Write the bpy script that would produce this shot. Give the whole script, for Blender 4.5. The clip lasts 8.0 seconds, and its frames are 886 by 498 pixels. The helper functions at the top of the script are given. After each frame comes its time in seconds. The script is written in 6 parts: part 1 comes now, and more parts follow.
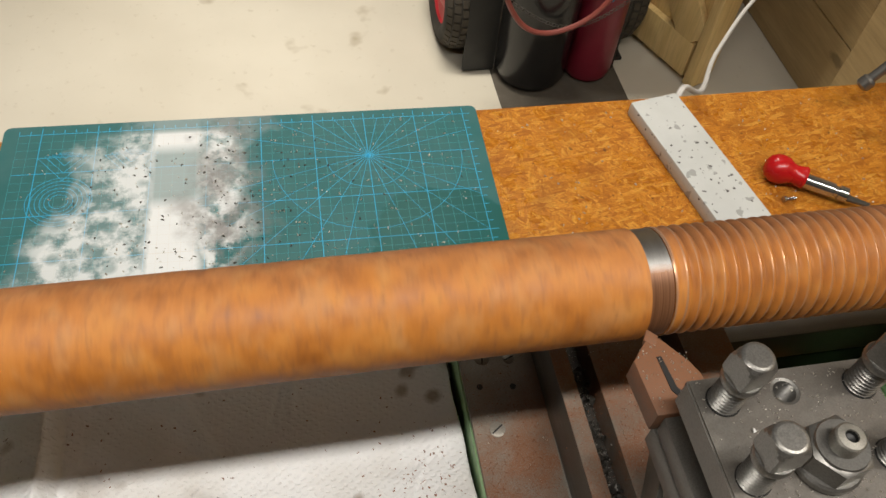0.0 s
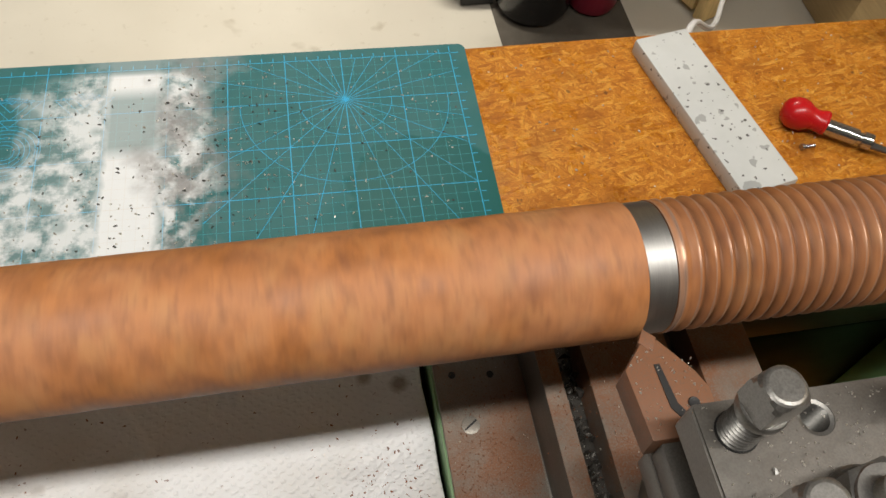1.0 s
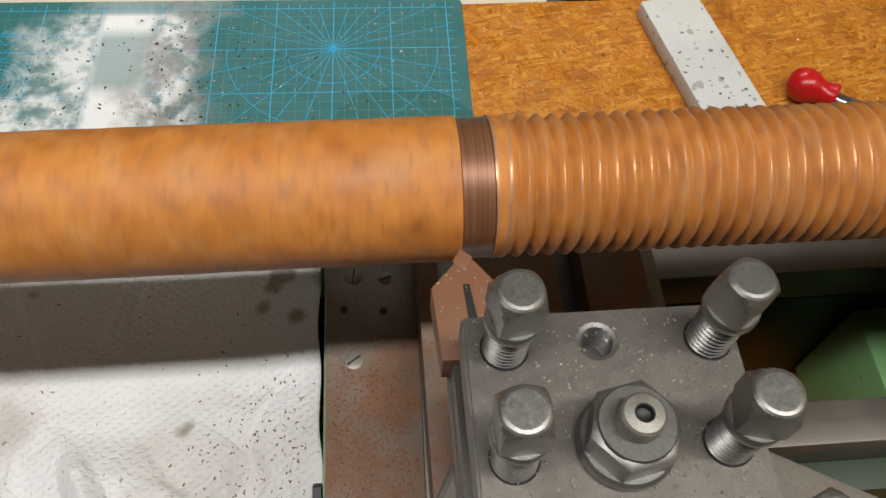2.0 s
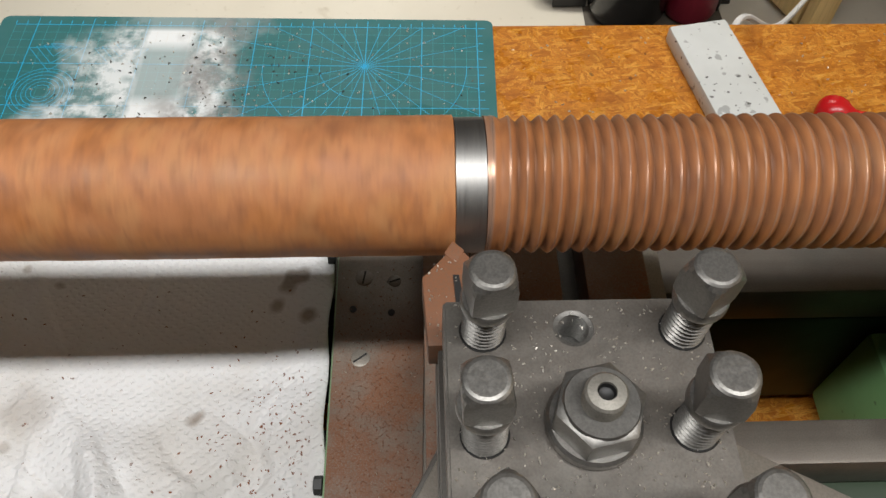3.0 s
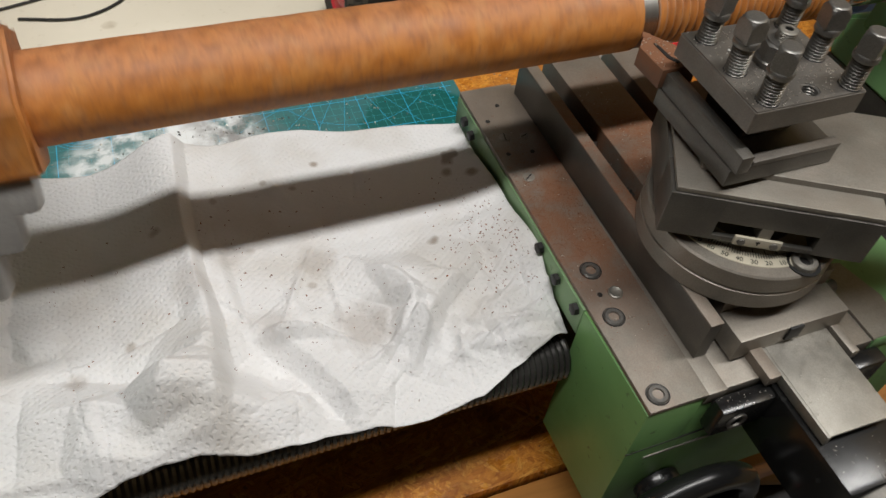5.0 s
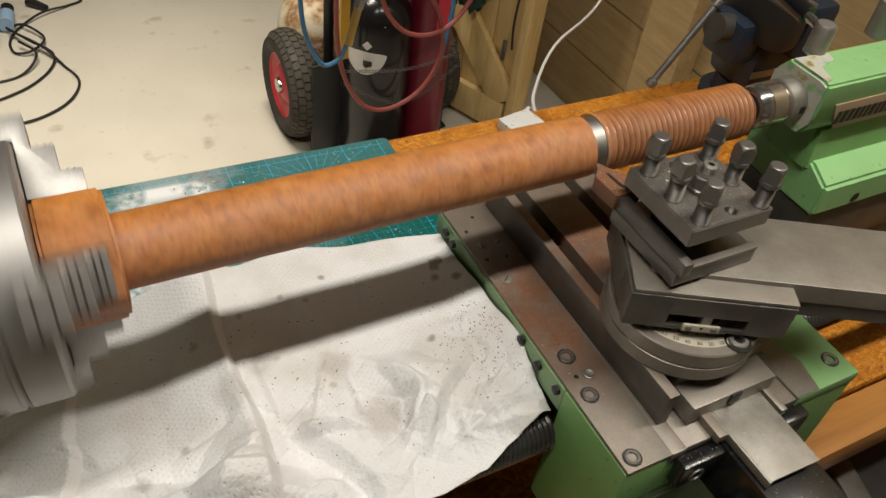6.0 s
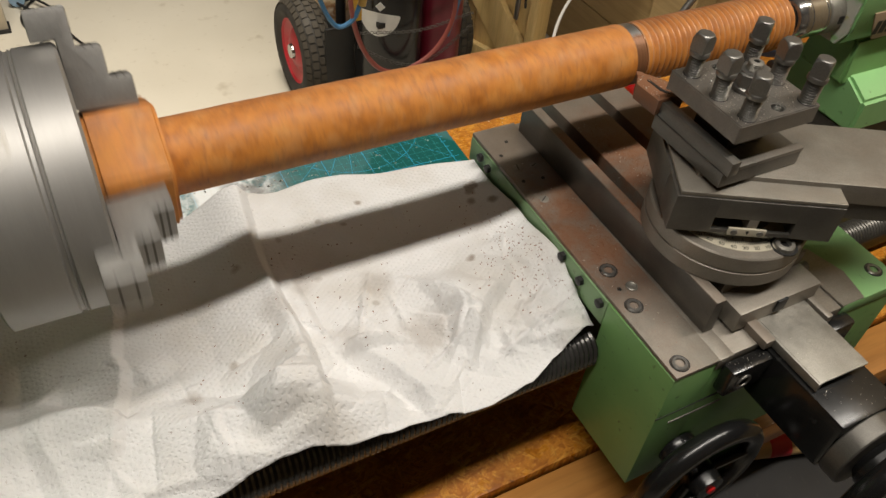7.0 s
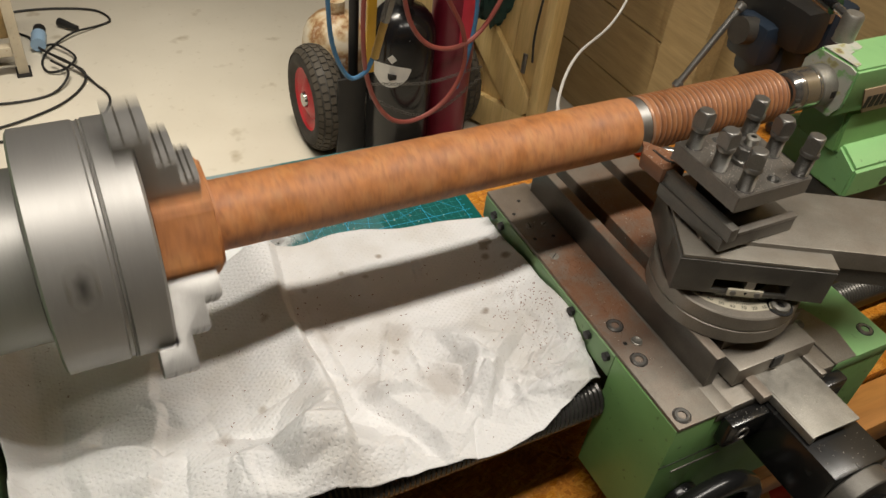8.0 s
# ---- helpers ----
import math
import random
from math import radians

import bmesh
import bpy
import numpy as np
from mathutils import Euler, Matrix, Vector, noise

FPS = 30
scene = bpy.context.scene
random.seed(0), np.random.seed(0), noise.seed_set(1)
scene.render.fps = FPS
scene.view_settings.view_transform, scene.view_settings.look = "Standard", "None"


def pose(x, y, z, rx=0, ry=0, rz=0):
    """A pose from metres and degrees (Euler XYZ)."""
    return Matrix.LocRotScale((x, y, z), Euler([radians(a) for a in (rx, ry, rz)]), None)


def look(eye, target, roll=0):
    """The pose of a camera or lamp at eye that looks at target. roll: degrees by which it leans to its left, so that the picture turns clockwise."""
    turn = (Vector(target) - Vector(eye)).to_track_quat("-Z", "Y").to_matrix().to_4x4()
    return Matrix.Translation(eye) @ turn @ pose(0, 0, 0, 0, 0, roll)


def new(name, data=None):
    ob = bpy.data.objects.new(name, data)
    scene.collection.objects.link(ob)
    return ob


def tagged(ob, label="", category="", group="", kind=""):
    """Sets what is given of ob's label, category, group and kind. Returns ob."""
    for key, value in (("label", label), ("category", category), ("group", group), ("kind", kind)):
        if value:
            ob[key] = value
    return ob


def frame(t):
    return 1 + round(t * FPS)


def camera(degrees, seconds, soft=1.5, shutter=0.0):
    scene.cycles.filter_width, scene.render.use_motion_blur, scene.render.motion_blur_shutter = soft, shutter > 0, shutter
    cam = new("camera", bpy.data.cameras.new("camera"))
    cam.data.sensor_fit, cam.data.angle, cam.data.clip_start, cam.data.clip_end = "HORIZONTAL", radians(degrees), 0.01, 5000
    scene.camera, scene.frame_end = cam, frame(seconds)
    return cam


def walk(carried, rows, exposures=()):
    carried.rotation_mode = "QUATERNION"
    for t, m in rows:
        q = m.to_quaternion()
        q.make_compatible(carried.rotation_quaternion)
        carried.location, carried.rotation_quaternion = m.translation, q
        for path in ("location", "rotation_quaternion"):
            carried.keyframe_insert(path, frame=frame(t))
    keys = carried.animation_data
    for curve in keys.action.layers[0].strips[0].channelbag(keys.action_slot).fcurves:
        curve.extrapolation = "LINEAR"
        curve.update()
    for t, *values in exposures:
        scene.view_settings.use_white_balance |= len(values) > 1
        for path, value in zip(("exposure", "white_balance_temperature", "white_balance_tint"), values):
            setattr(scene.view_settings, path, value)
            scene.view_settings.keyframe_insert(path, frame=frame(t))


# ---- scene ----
cam = camera(57.6, 8.0, shutter=0.2)
PATH = [
    (0, (-0.1353, -0.1663, 0.5636), (0.2072, 1.0085, -1.0183), 7.44),
    (0.5, (-0.1258, -0.1481, 0.5510), (0.2066, 0.9701, -1.0736), 7.53),
    (1, (-0.1055, -0.1231, 0.5240), (0.2074, 0.9316, -1.1462), 7.54),
    (1.2, (-0.0999, -0.1176, 0.5188), (0.1954, 0.9140, -1.1688), 7.36),
    (1.5, (-0.0776, -0.1217, 0.5111), (0.1565, 0.9030, -1.1904), 5.88),
    (1.7, (-0.0505, -0.1325, 0.5070), (0.1472, 0.8942, -1.1979), 5.10),
    (2.8, (-0.0188, -0.1574, 0.5056), (0.0447, 0.9407, -1.1648), 2.02),
    (3, (-0.0184, -0.1597, 0.5085), (0.0387, 0.9440, -1.1584), 1.66),
    (3.5, (-0.0229, -0.1638, 0.5110), (0.0320, 0.9531, -1.1472), 1.77),
    (4, (-0.0642, -0.1905, 0.5164), (0.0160, 0.9423, -1.1299), 2.84),
    (4.5, (-0.1600, -0.2623, 0.5334), (0.1772, 0.8957, -1.0620), 6.66),
    (4.7, (-0.2158, -0.2982, 0.5398), (0.2477, 0.8714, -1.0150), 7.47),
    (5.8, (-0.3371, -0.3681, 0.6255), (0.4469, 0.8373, -0.7647), 8.88),
    (6, (-0.3449, -0.3608, 0.6375), (0.4529, 0.8639, -0.7277), 8.91),
    (6.3, (-0.3494, -0.3545, 0.6362), (0.4459, 0.8750, -0.7260), 8.80),
    (6.5, (-0.3546, -0.3580, 0.6237), (0.4368, 0.8680, -0.7440), 8.21),
    (7, (-0.3744, -0.3791, 0.6010), (0.3864, 0.8233, -0.8046), 6.94),
    (7.5, (-0.3921, -0.3897, 0.6300), (0.3780, 0.8411, -0.7455), 7.42),
    (8, (-0.3985, -0.3919, 0.6331), (0.3871, 0.8802, -0.6952), 7.60),
]
walk(cam, [(t, look(eye, target, roll)) for t, eye, target, roll in PATH],
     [(0, 0, 6250, 10), (1.5, 0, 6050, 10), (3.5, 0, 5850, 10), (4.1, -0.03, 5850, 10), (4.5, -0.12, 5850, 10), (4.7, -0.13, 5850, 10), (5.8, -0.03, 6400, 10), (6.5, -0.02, 6420, 10), (8, 0, 6450, 10)])

# ---------------------------------------------------------------- world and lamps
world = bpy.data.worlds.new("room_air")
world.use_nodes = True
scene.world = world
world.node_tree.nodes["Background"].inputs["Color"].default_value = (1.0, 0.93, 0.82, 1)
world.node_tree.nodes["Background"].inputs["Strength"].default_value = 0.008


def tube_lamp(name, x, y, z, long, wide, watts, tint, spread=180):
    data = bpy.data.lights.new(name, "AREA")
    data.shape, data.size, data.size_y, data.energy, data.color = "RECTANGLE", long, wide, watts, tint
    data.spread = radians(spread)
    ob = new(name, data)
    ob.matrix_world = pose(x, y, z)
    return ob


# unseen tubes: a long one a little in front of the lathe, an added narrow-spread fill over the open floor
tube_lamp("tube_lamp", 0.15, -0.335, 1.70, 2.4, 0.09, 36.5, (1.0, 0.93, 0.825))
tube_lamp("tube_lamp", -0.15, 1.52, 1.70, 1.25, 0.09, 19.5, (1.0, 0.91, 0.77), 92)

AXIS = 0.3042          # height of the spindle line over the bench
FLOOR = -0.80
PI = math.pi


# ---------------------------------------------------------------- materials
def mat(name, base=(0.5, 0.5, 0.5), rough=0.5, metal=0.0):
    m = bpy.data.materials.new(name)
    m.use_nodes = True
    b = m.node_tree.nodes["Principled BSDF"]
    b.inputs["Base Color"].default_value = (*base, 1)
    b.inputs["Roughness"].default_value = rough
    b.inputs["Metallic"].default_value = metal
    return m


class Nodes:
    """Short names for node building in one material."""

    def __init__(self, m):
        self.t = m.node_tree
        self.bsdf = self.t.nodes["Principled BSDF"]
        self.coord = self.t.nodes.new("ShaderNodeTexCoord").outputs["Object"]

    def put(self, a, b):
        self.t.links.new(a, b)

    def set(self, name, value):
        if isinstance(value, bpy.types.NodeSocket):
            self.put(value, self.bsdf.inputs[name])
        else:
            self.bsdf.inputs[name].default_value = value

    def scaled(self, x=1, y=1, z=1, turn=0, vec=None, shift=(0, 0, 0)):
        if turn:
            first = self.t.nodes.new("ShaderNodeMapping")
            first.inputs["Rotation"].default_value = (0, 0, radians(turn))
            self.put(vec or self.coord, first.inputs["Vector"])
            vec = first.outputs["Vector"]
        n = self.t.nodes.new("ShaderNodeMapping")
        n.inputs["Scale"].default_value = (x, y, z)
        n.inputs["Location"].default_value = shift
        self.put(vec or self.coord, n.inputs["Vector"])
        return n.outputs["Vector"]

    def noise(self, scale, detail=4, rough=0.55, vec=None, warp=0.0):
        n = self.t.nodes.new("ShaderNodeTexNoise")
        n.inputs["Scale"].default_value = scale
        n.inputs["Detail"].default_value = detail
        n.inputs["Roughness"].default_value = rough
        n.inputs["Distortion"].default_value = warp
        self.put(vec or self.coord, n.inputs["Vector"])
        return n.outputs["Fac"]

    def cells(self, scale, vec=None, feature="F1", out="Color"):
        n = self.t.nodes.new("ShaderNodeTexVoronoi")
        n.feature = feature
        n.inputs["Scale"].default_value = scale
        self.put(vec or self.coord, n.inputs["Vector"])
        return n.outputs[out]

    def ramp(self, fac, *stops):
        n = self.t.nodes.new("ShaderNodeValToRGB")
        e = n.color_ramp.elements
        while len(e) < len(stops):
            e.new(0.5)
        for el, (p, c) in zip(e, stops):
            el.position = p
            el.color = (c, c, c, 1) if isinstance(c, (int, float)) else (*c, 1)
        self.put(fac, n.inputs["Fac"])
        return n.outputs["Color"]

    def mix(self, fac, a, b, how="MIX"):
        n = self.t.nodes.new("ShaderNodeMix")
        n.data_type, n.blend_type = "RGBA", how
        for v, i in ((fac, 0), (a, 6), (b, 7)):
            if isinstance(v, bpy.types.NodeSocket):
                self.put(v, n.inputs[i])
            elif i == 0:
                n.inputs[0].default_value = v
            else:
                n.inputs[i].default_value = (*v, 1) if len(v) == 3 else v
        return n.outputs[2]

    def math(self, how, a, b=0.0):
        n = self.t.nodes.new("ShaderNodeMath")
        n.operation = how
        for v, i in ((a, 0), (b, 1)):
            if isinstance(v, bpy.types.NodeSocket):
                self.put(v, n.inputs[i])
            else:
                n.inputs[i].default_value = v
        return n.outputs[0]

    def xyz(self, vec=None):
        n = self.t.nodes.new("ShaderNodeSeparateXYZ")
        self.put(vec or self.coord, n.inputs[0])
        return n.outputs

    def random(self):
        return self.t.nodes.new("ShaderNodeObjectInfo").outputs["Random"]

    def island(self):
        return self.t.nodes.new("ShaderNodeNewGeometry").outputs["Random Per Island"]

    def bump(self, height, strength=0.3, dist=0.001):
        n = self.t.nodes.new("ShaderNodeBump")
        n.inputs["Strength"].default_value = strength
        n.inputs["Distance"].default_value = dist
        self.put(height, n.inputs["Height"])
        self.put(n.outputs["Normal"], self.bsdf.inputs["Normal"])


def make_concrete():
    m = mat("painted_concrete", rough=0.55)
    n = Nodes(m)
    big = n.noise(1.6, 5)
    fine = n.noise(45, 5)
    c = n.mix(n.ramp(big, (0.35, 0.0), (0.7, 1.0)), (0.565, 0.525, 0.435), (0.655, 0.615, 0.52))
    c = n.mix(n.ramp(fine, (0.62, 0.0), (0.75, 0.35)), c, (0.34, 0.28, 0.19))
    spots = n.noise(7.5, 3)
    c = n.mix(n.ramp(spots, (0.64, 0.0), (0.74, 0.55)), c, (0.26, 0.20, 0.12))
    n.set("Base Color", c)
    n.set("Roughness", n.ramp(big, (0.3, 0.38), (0.7, 0.6)))
    n.bump(fine, 0.15, 0.002)
    return m


def make_osb():
    m = mat("varnished_strand_board", rough=0.4)
    n = Nodes(m)
    bend = n.noise(26, 3)
    tone = 0.5
    c = (0.50, 0.185, 0.026)
    for k, (turn, sx, sy) in enumerate(((20, 80, 330), (75, 72, 300), (-35, 92, 370), (128, 100, 400), (100, 76, 310), (50, 110, 430), (-10, 88, 350))):
        v = n.scaled(sx, sy, 40, turn, shift=(3.1 * k, 1.7 * k, 2))
        cell = n.cells(1.0, v)
        red, green, blue = n.xyz(cell)
        grain = n.noise(1.0, 3, 0.6, n.scaled(sx * 1.6, sy * 5, 40, turn))
        strand = n.ramp(red, (0.0, (0.37, 0.120, 0.013)), (0.3, (0.51, 0.184, 0.018)), (0.7, (0.62, 0.248, 0.027)), (1.0, (0.74, 0.360, 0.058)))
        strand = n.mix(n.ramp(grain, (0.34, 0.75), (0.54, 0.0)), strand, (0.20, 0.058, 0.008))
        c = n.mix(n.ramp(green, (0.54, 0.0), (0.56, 0.9)), c, strand)
        tone = n.mix(n.ramp(green, (0.54, 0.0), (0.56, 1.0)), (tone, tone, tone) if k == 0 else tone, red)
    c = n.mix(n.ramp(bend, (0.52, 0.0), (0.74, 0.6)), c, (0.22, 0.068, 0.010))
    spot = n.noise(120, 2, 0.5)
    c = n.mix(n.ramp(spot, (0.68, 0.0), (0.73, 0.7)), c, (0.10, 0.045, 0.02))
    n.set("Base Color", c)
    n.set("Roughness", n.ramp(n.noise(48, 3), (0.46, 0.50), (0.62, 0.20)))
    n.set("Specular IOR Level", 0.22)
    n.bump(n.mix(0.45, tone, n.noise(330, 3)), 0.6, 0.0012)
    return m


def round_side(n, degrees):
    """1 on the side of a turned piece that faces that way round its x axis, 0 on the far side."""
    x, y, z = n.xyz()
    r = n.math("SQRT", n.math("ADD", n.math("MULTIPLY", y, y), n.math("MULTIPLY", z, z)))
    q = n.math("SUBTRACT", n.math("MULTIPLY", z, math.cos(radians(degrees))), n.math("MULTIPLY", y, math.sin(radians(degrees))))
    return n.math("ADD", n.math("MULTIPLY", n.math("DIVIDE", q, r), 0.5), 0.5), r


def make_rust():
    """Brown scale with one flank of fresher orange rust."""
    m = mat("rusty_steel", rough=0.62)
    n = Nodes(m)
    big = n.noise(24, 4, 0.6)
    mid = n.noise(80, 6, 0.66)
    blotch = n.noise(1.0, 4, 0.65, n.scaled(190, 130, 130, shift=(1, 4, 2)))
    pale = n.noise(1.0, 4, 0.6, n.scaled(90, 70, 70, shift=(5, 2, 8)))
    fine = n.noise(420, 4, 0.6)
    side, r = round_side(n, 75)
    fresh = n.ramp(n.math("ADD", side, n.math("MULTIPLY", n.math("SUBTRACT", big, 0.5), 0.6)), (0.40, 0.0), (0.80, 1.0))
    brown = n.ramp(mid, (0.28, (0.27, 0.102, 0.036)), (0.42, (0.45, 0.175, 0.054)), (0.54, (0.54, 0.218, 0.070)), (0.72, (0.56, 0.265, 0.108)))
    brown = n.mix(n.ramp(big, (0.44, 0.0), (0.60, 0.5)), brown, (0.46, 0.205, 0.100))
    orange = n.ramp(mid, (0.28, (0.38, 0.124, 0.018)), (0.42, (0.51, 0.182, 0.028)), (0.54, (0.59, 0.222, 0.036)), (0.72, (0.63, 0.280, 0.062)))
    c = n.mix(fresh, brown, orange)
    c = n.mix(n.math("MULTIPLY", n.ramp(blotch, (0.48, 0.0), (0.64, 0.36)), n.math("SUBTRACT", 1.0, n.math("MULTIPLY", fresh, 0.6))), c, (0.20, 0.082, 0.044))
    c = n.mix(n.ramp(pale, (0.52, 0.0), (0.66, 0.40)), c, (0.56, 0.290, 0.115))
    fleck = n.noise(1.0, 3, 0.6, n.scaled(330, 150, 150, shift=(7, 1, 3)))
    c = n.mix(n.ramp(fleck, (0.52, 0.0), (0.66, 0.32)), c, (0.21, 0.085, 0.044))
    c = n.mix(n.ramp(fine, (0.58, 0.0), (0.70, 0.35)), c, (0.18, 0.070, 0.036))
    n.set("Base Color", c)
    n.set("Roughness", n.ramp(mid, (0.3, 0.45), (0.7, 0.74)))
    n.bump(n.mix(0.5, fine, blotch), 0.5, 0.0007)
    return m


def make_thread_rust(rust):
    """The same rust, its crests rubbed bare; shade is painted into its roots, most on the brown flank."""
    m = rust.copy()
    m.name = "rusty_thread"
    n = Nodes(m)
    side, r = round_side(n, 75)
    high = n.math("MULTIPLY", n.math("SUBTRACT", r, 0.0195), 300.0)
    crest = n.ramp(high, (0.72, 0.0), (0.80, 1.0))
    # groove shade painted by radius: darker towards the thread root
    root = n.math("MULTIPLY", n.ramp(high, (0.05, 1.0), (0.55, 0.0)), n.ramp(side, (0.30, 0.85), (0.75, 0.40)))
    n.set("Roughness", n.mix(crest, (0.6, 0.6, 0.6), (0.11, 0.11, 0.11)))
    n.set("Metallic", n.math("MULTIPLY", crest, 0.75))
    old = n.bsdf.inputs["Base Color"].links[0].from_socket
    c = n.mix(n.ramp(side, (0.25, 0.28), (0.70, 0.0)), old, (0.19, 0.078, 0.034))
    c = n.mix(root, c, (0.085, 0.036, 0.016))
    n.set("Base Color", n.mix(n.math("MULTIPLY", crest, 0.5), c, (0.62, 0.56, 0.50)))
    return m


def make_low_band():
    """Turned once, then dulled: brown film on steel."""
    m = mat("brown_filmed_steel", rough=0.42, metal=0.35)
    n = Nodes(m)
    line = n.noise(1.0, 3, 0.6, n.scaled(2600, 20, 20))
    n.set("Base Color", n.mix(n.ramp(line, (0.35, 0.0), (0.65, 1.0)), (0.17, 0.075, 0.034), (0.27, 0.125, 0.060)))
    return m


def make_steel(name, lo, hi, rough, metal=1.0, scratch=(600, 30, 600), dirt=0.0, streak=0.12, drift=None):
    m = mat(name, metal=metal)
    n = Nodes(m)
    big = n.noise(30, 4)
    line = n.noise(1.0, 3, 0.6, n.scaled(*scratch))
    c = n.mix(n.ramp(big, (0.3, 0.0), (0.7, 1.0)), lo, hi)
    c = n.mix(n.ramp(line, (0.4, streak), (0.6, 0.0)), c, tuple(v * 0.5 for v in lo))
    grain = n.noise(1500, 3, 0.6)
    c = n.mix(n.ramp(grain, (0.38, 0.34), (0.58, 0.0)), c, tuple(v * 0.55 for v in lo))
    if dirt:
        brown = n.noise(22, 5, 0.65)
        speck = n.noise(1300, 2, 0.5)
        f = n.math("MULTIPLY", n.ramp(brown, (0.32, 0.0), (0.52, dirt)), n.ramp(speck, (0.32, 0.40), (0.56, 1.0)))
        if drift:
            y = n.xyz()[1]
            away = n.math("ABSOLUTE", n.math("SUBTRACT", n.math("ADD", y, n.math("MULTIPLY", n.math("SUBTRACT", n.noise(30, 3), 0.5), 0.06)), drift[0]))
            f = n.math("MULTIPLY", f, n.ramp(n.math("MULTIPLY", away, 0.5 / drift[1]), (0.25, 1.0), (0.75, 0.24)))
        c = n.mix(f, c, (0.215, 0.090, 0.040))
        n.set("Metallic", n.math("MULTIPLY", n.math("SUBTRACT", 1.0, f), metal))
    n.set("Base Color", c)
    n.set("Roughness", n.ramp(line, (0.3, rough * (1 - streak)), (0.7, min(1.0, rough * (1 + streak)))))
    n.bump(line, 0.25 * streak, 0.0003)
    return m


def make_paint(name, base, worn, rough=0.42):
    m = mat(name, rough=rough)
    n = Nodes(m)
    big = n.noise(14, 5)
    fine = n.noise(130, 3)
    c = n.mix(n.ramp(big, (0.3, 0.0), (0.75, 1.0)), base, tuple(v * 0.78 for v in base))
    c = n.mix(n.ramp(fine, (0.66, 0.0), (0.74, 0.7)), c, worn)
    n.set("Base Color", c)
    n.set("Roughness", n.ramp(big, (0.3, rough * 0.8), (0.7, rough * 1.25)))
    n.bump(n.noise(60, 3), 0.1, 0.001)
    return m


def make_worn_cast():
    """Bare filler and rust on the worn nose of the tailstock."""
    m = mat("chipped_paint", rough=0.55)
    n = Nodes(m)
    big = n.noise(55, 4, 0.6)
    c = n.ramp(big, (0.36, (0.24, 0.44, 0.18)), (0.44, (0.45, 0.47, 0.40)), (0.56, (0.50, 0.49, 0.42)), (0.62, (0.42, 0.40, 0.20)), (0.72, (0.16, 0.07, 0.03)))
    n.set("Base Color", c)
    n.bump(big, 0.4, 0.001)
    return m


def make_paper():
    m = mat("paper_towel", rough=0.9)
    n = Nodes(m)
    stain = n.noise(16, 3, 0.5)
    spot = n.noise(34, 2, 0.45, n.scaled(1, 1, 1, 0, shift=(2.3, 7.1, 0)))
    fleck = n.noise(330, 2, 0.5)
    cluster = n.noise(11, 2, 0.5, n.scaled(1, 1, 1, 0, shift=(4, 4, 0)))
    c = n.mix(n.ramp(stain, (0.50, 0.0), (0.70, 0.45)), (0.77, 0.767, 0.765), (0.55, 0.51, 0.45))
    c = n.mix(n.ramp(spot, (0.72, 0.0), (0.78, 0.7)), c, (0.22, 0.16, 0.11))
    x, y, z = n.xyz()
    for px, py, r, dark in ((-0.177, 0.070, 0.0040, 0.75), (-0.089, 0.038, 0.0050, 0.7), (-0.073, 0.031, 0.0055, 0.8), (-0.215, 0.060, 0.0030, 0.5), (-0.250, 0.052, 0.0030, 0.4), (-0.205, -0.030, 0.0035, 0.4), (-0.315, -0.045, 0.004, 0.5), (-0.235, -0.055, 0.016, 0.25), (-0.182, -0.069, 0.024, 0.42), (-0.198, -0.013, 0.015, 0.35), (-0.345, -0.060, 0.008, 0.45), (-0.275, -0.020, 0.018, 0.25), (-0.250, 0.006, 0.014, 0.3)):
        dx, dy = n.math("SUBTRACT", x, px), n.math("SUBTRACT", y, py)
        d = n.math("SQRT", n.math("ADD", n.math("MULTIPLY", dx, dx), n.math("MULTIPLY", dy, dy)))
        d = n.math("ADD", d, n.math("MULTIPLY", n.math("SUBTRACT", n.noise(90, 3), 0.5), r * 0.9))
        c = n.mix(n.ramp(n.math("MULTIPLY", d, 1.0 / r), (0.35, dark), (1.0, 0.0)), c, (0.25, 0.19, 0.135))
    f = n.math("MULTIPLY", n.ramp(fleck, (0.70, 0.0), (0.74, 0.9)), n.ramp(cluster, (0.45, 0.0), (0.6, 1.0)))
    c = n.mix(f, c, (0.16, 0.07, 0.035))
    n.set("Base Color", c)
    sway = n.math("MULTIPLY", n.noise(70, 4, 0.7), 0.009)
    sx = n.math("SINE", n.math("MULTIPLY", n.math("ADD", x, sway), 1010.0))
    sy = n.math("SINE", n.math("MULTIPLY", n.math("ADD", y, sway), 1450.0))
    dots = n.ramp(n.math("ADD", n.math("MULTIPLY", n.math("MULTIPLY", sx, sy), 0.5), 0.5), (0.55, 1.0), (0.95, 0.0))
    n.bump(n.mix(0.58, dots, n.noise(300, 4)), 0.62, 0.0014)
    n.set("Sheen Weight", 0.2)
    return m


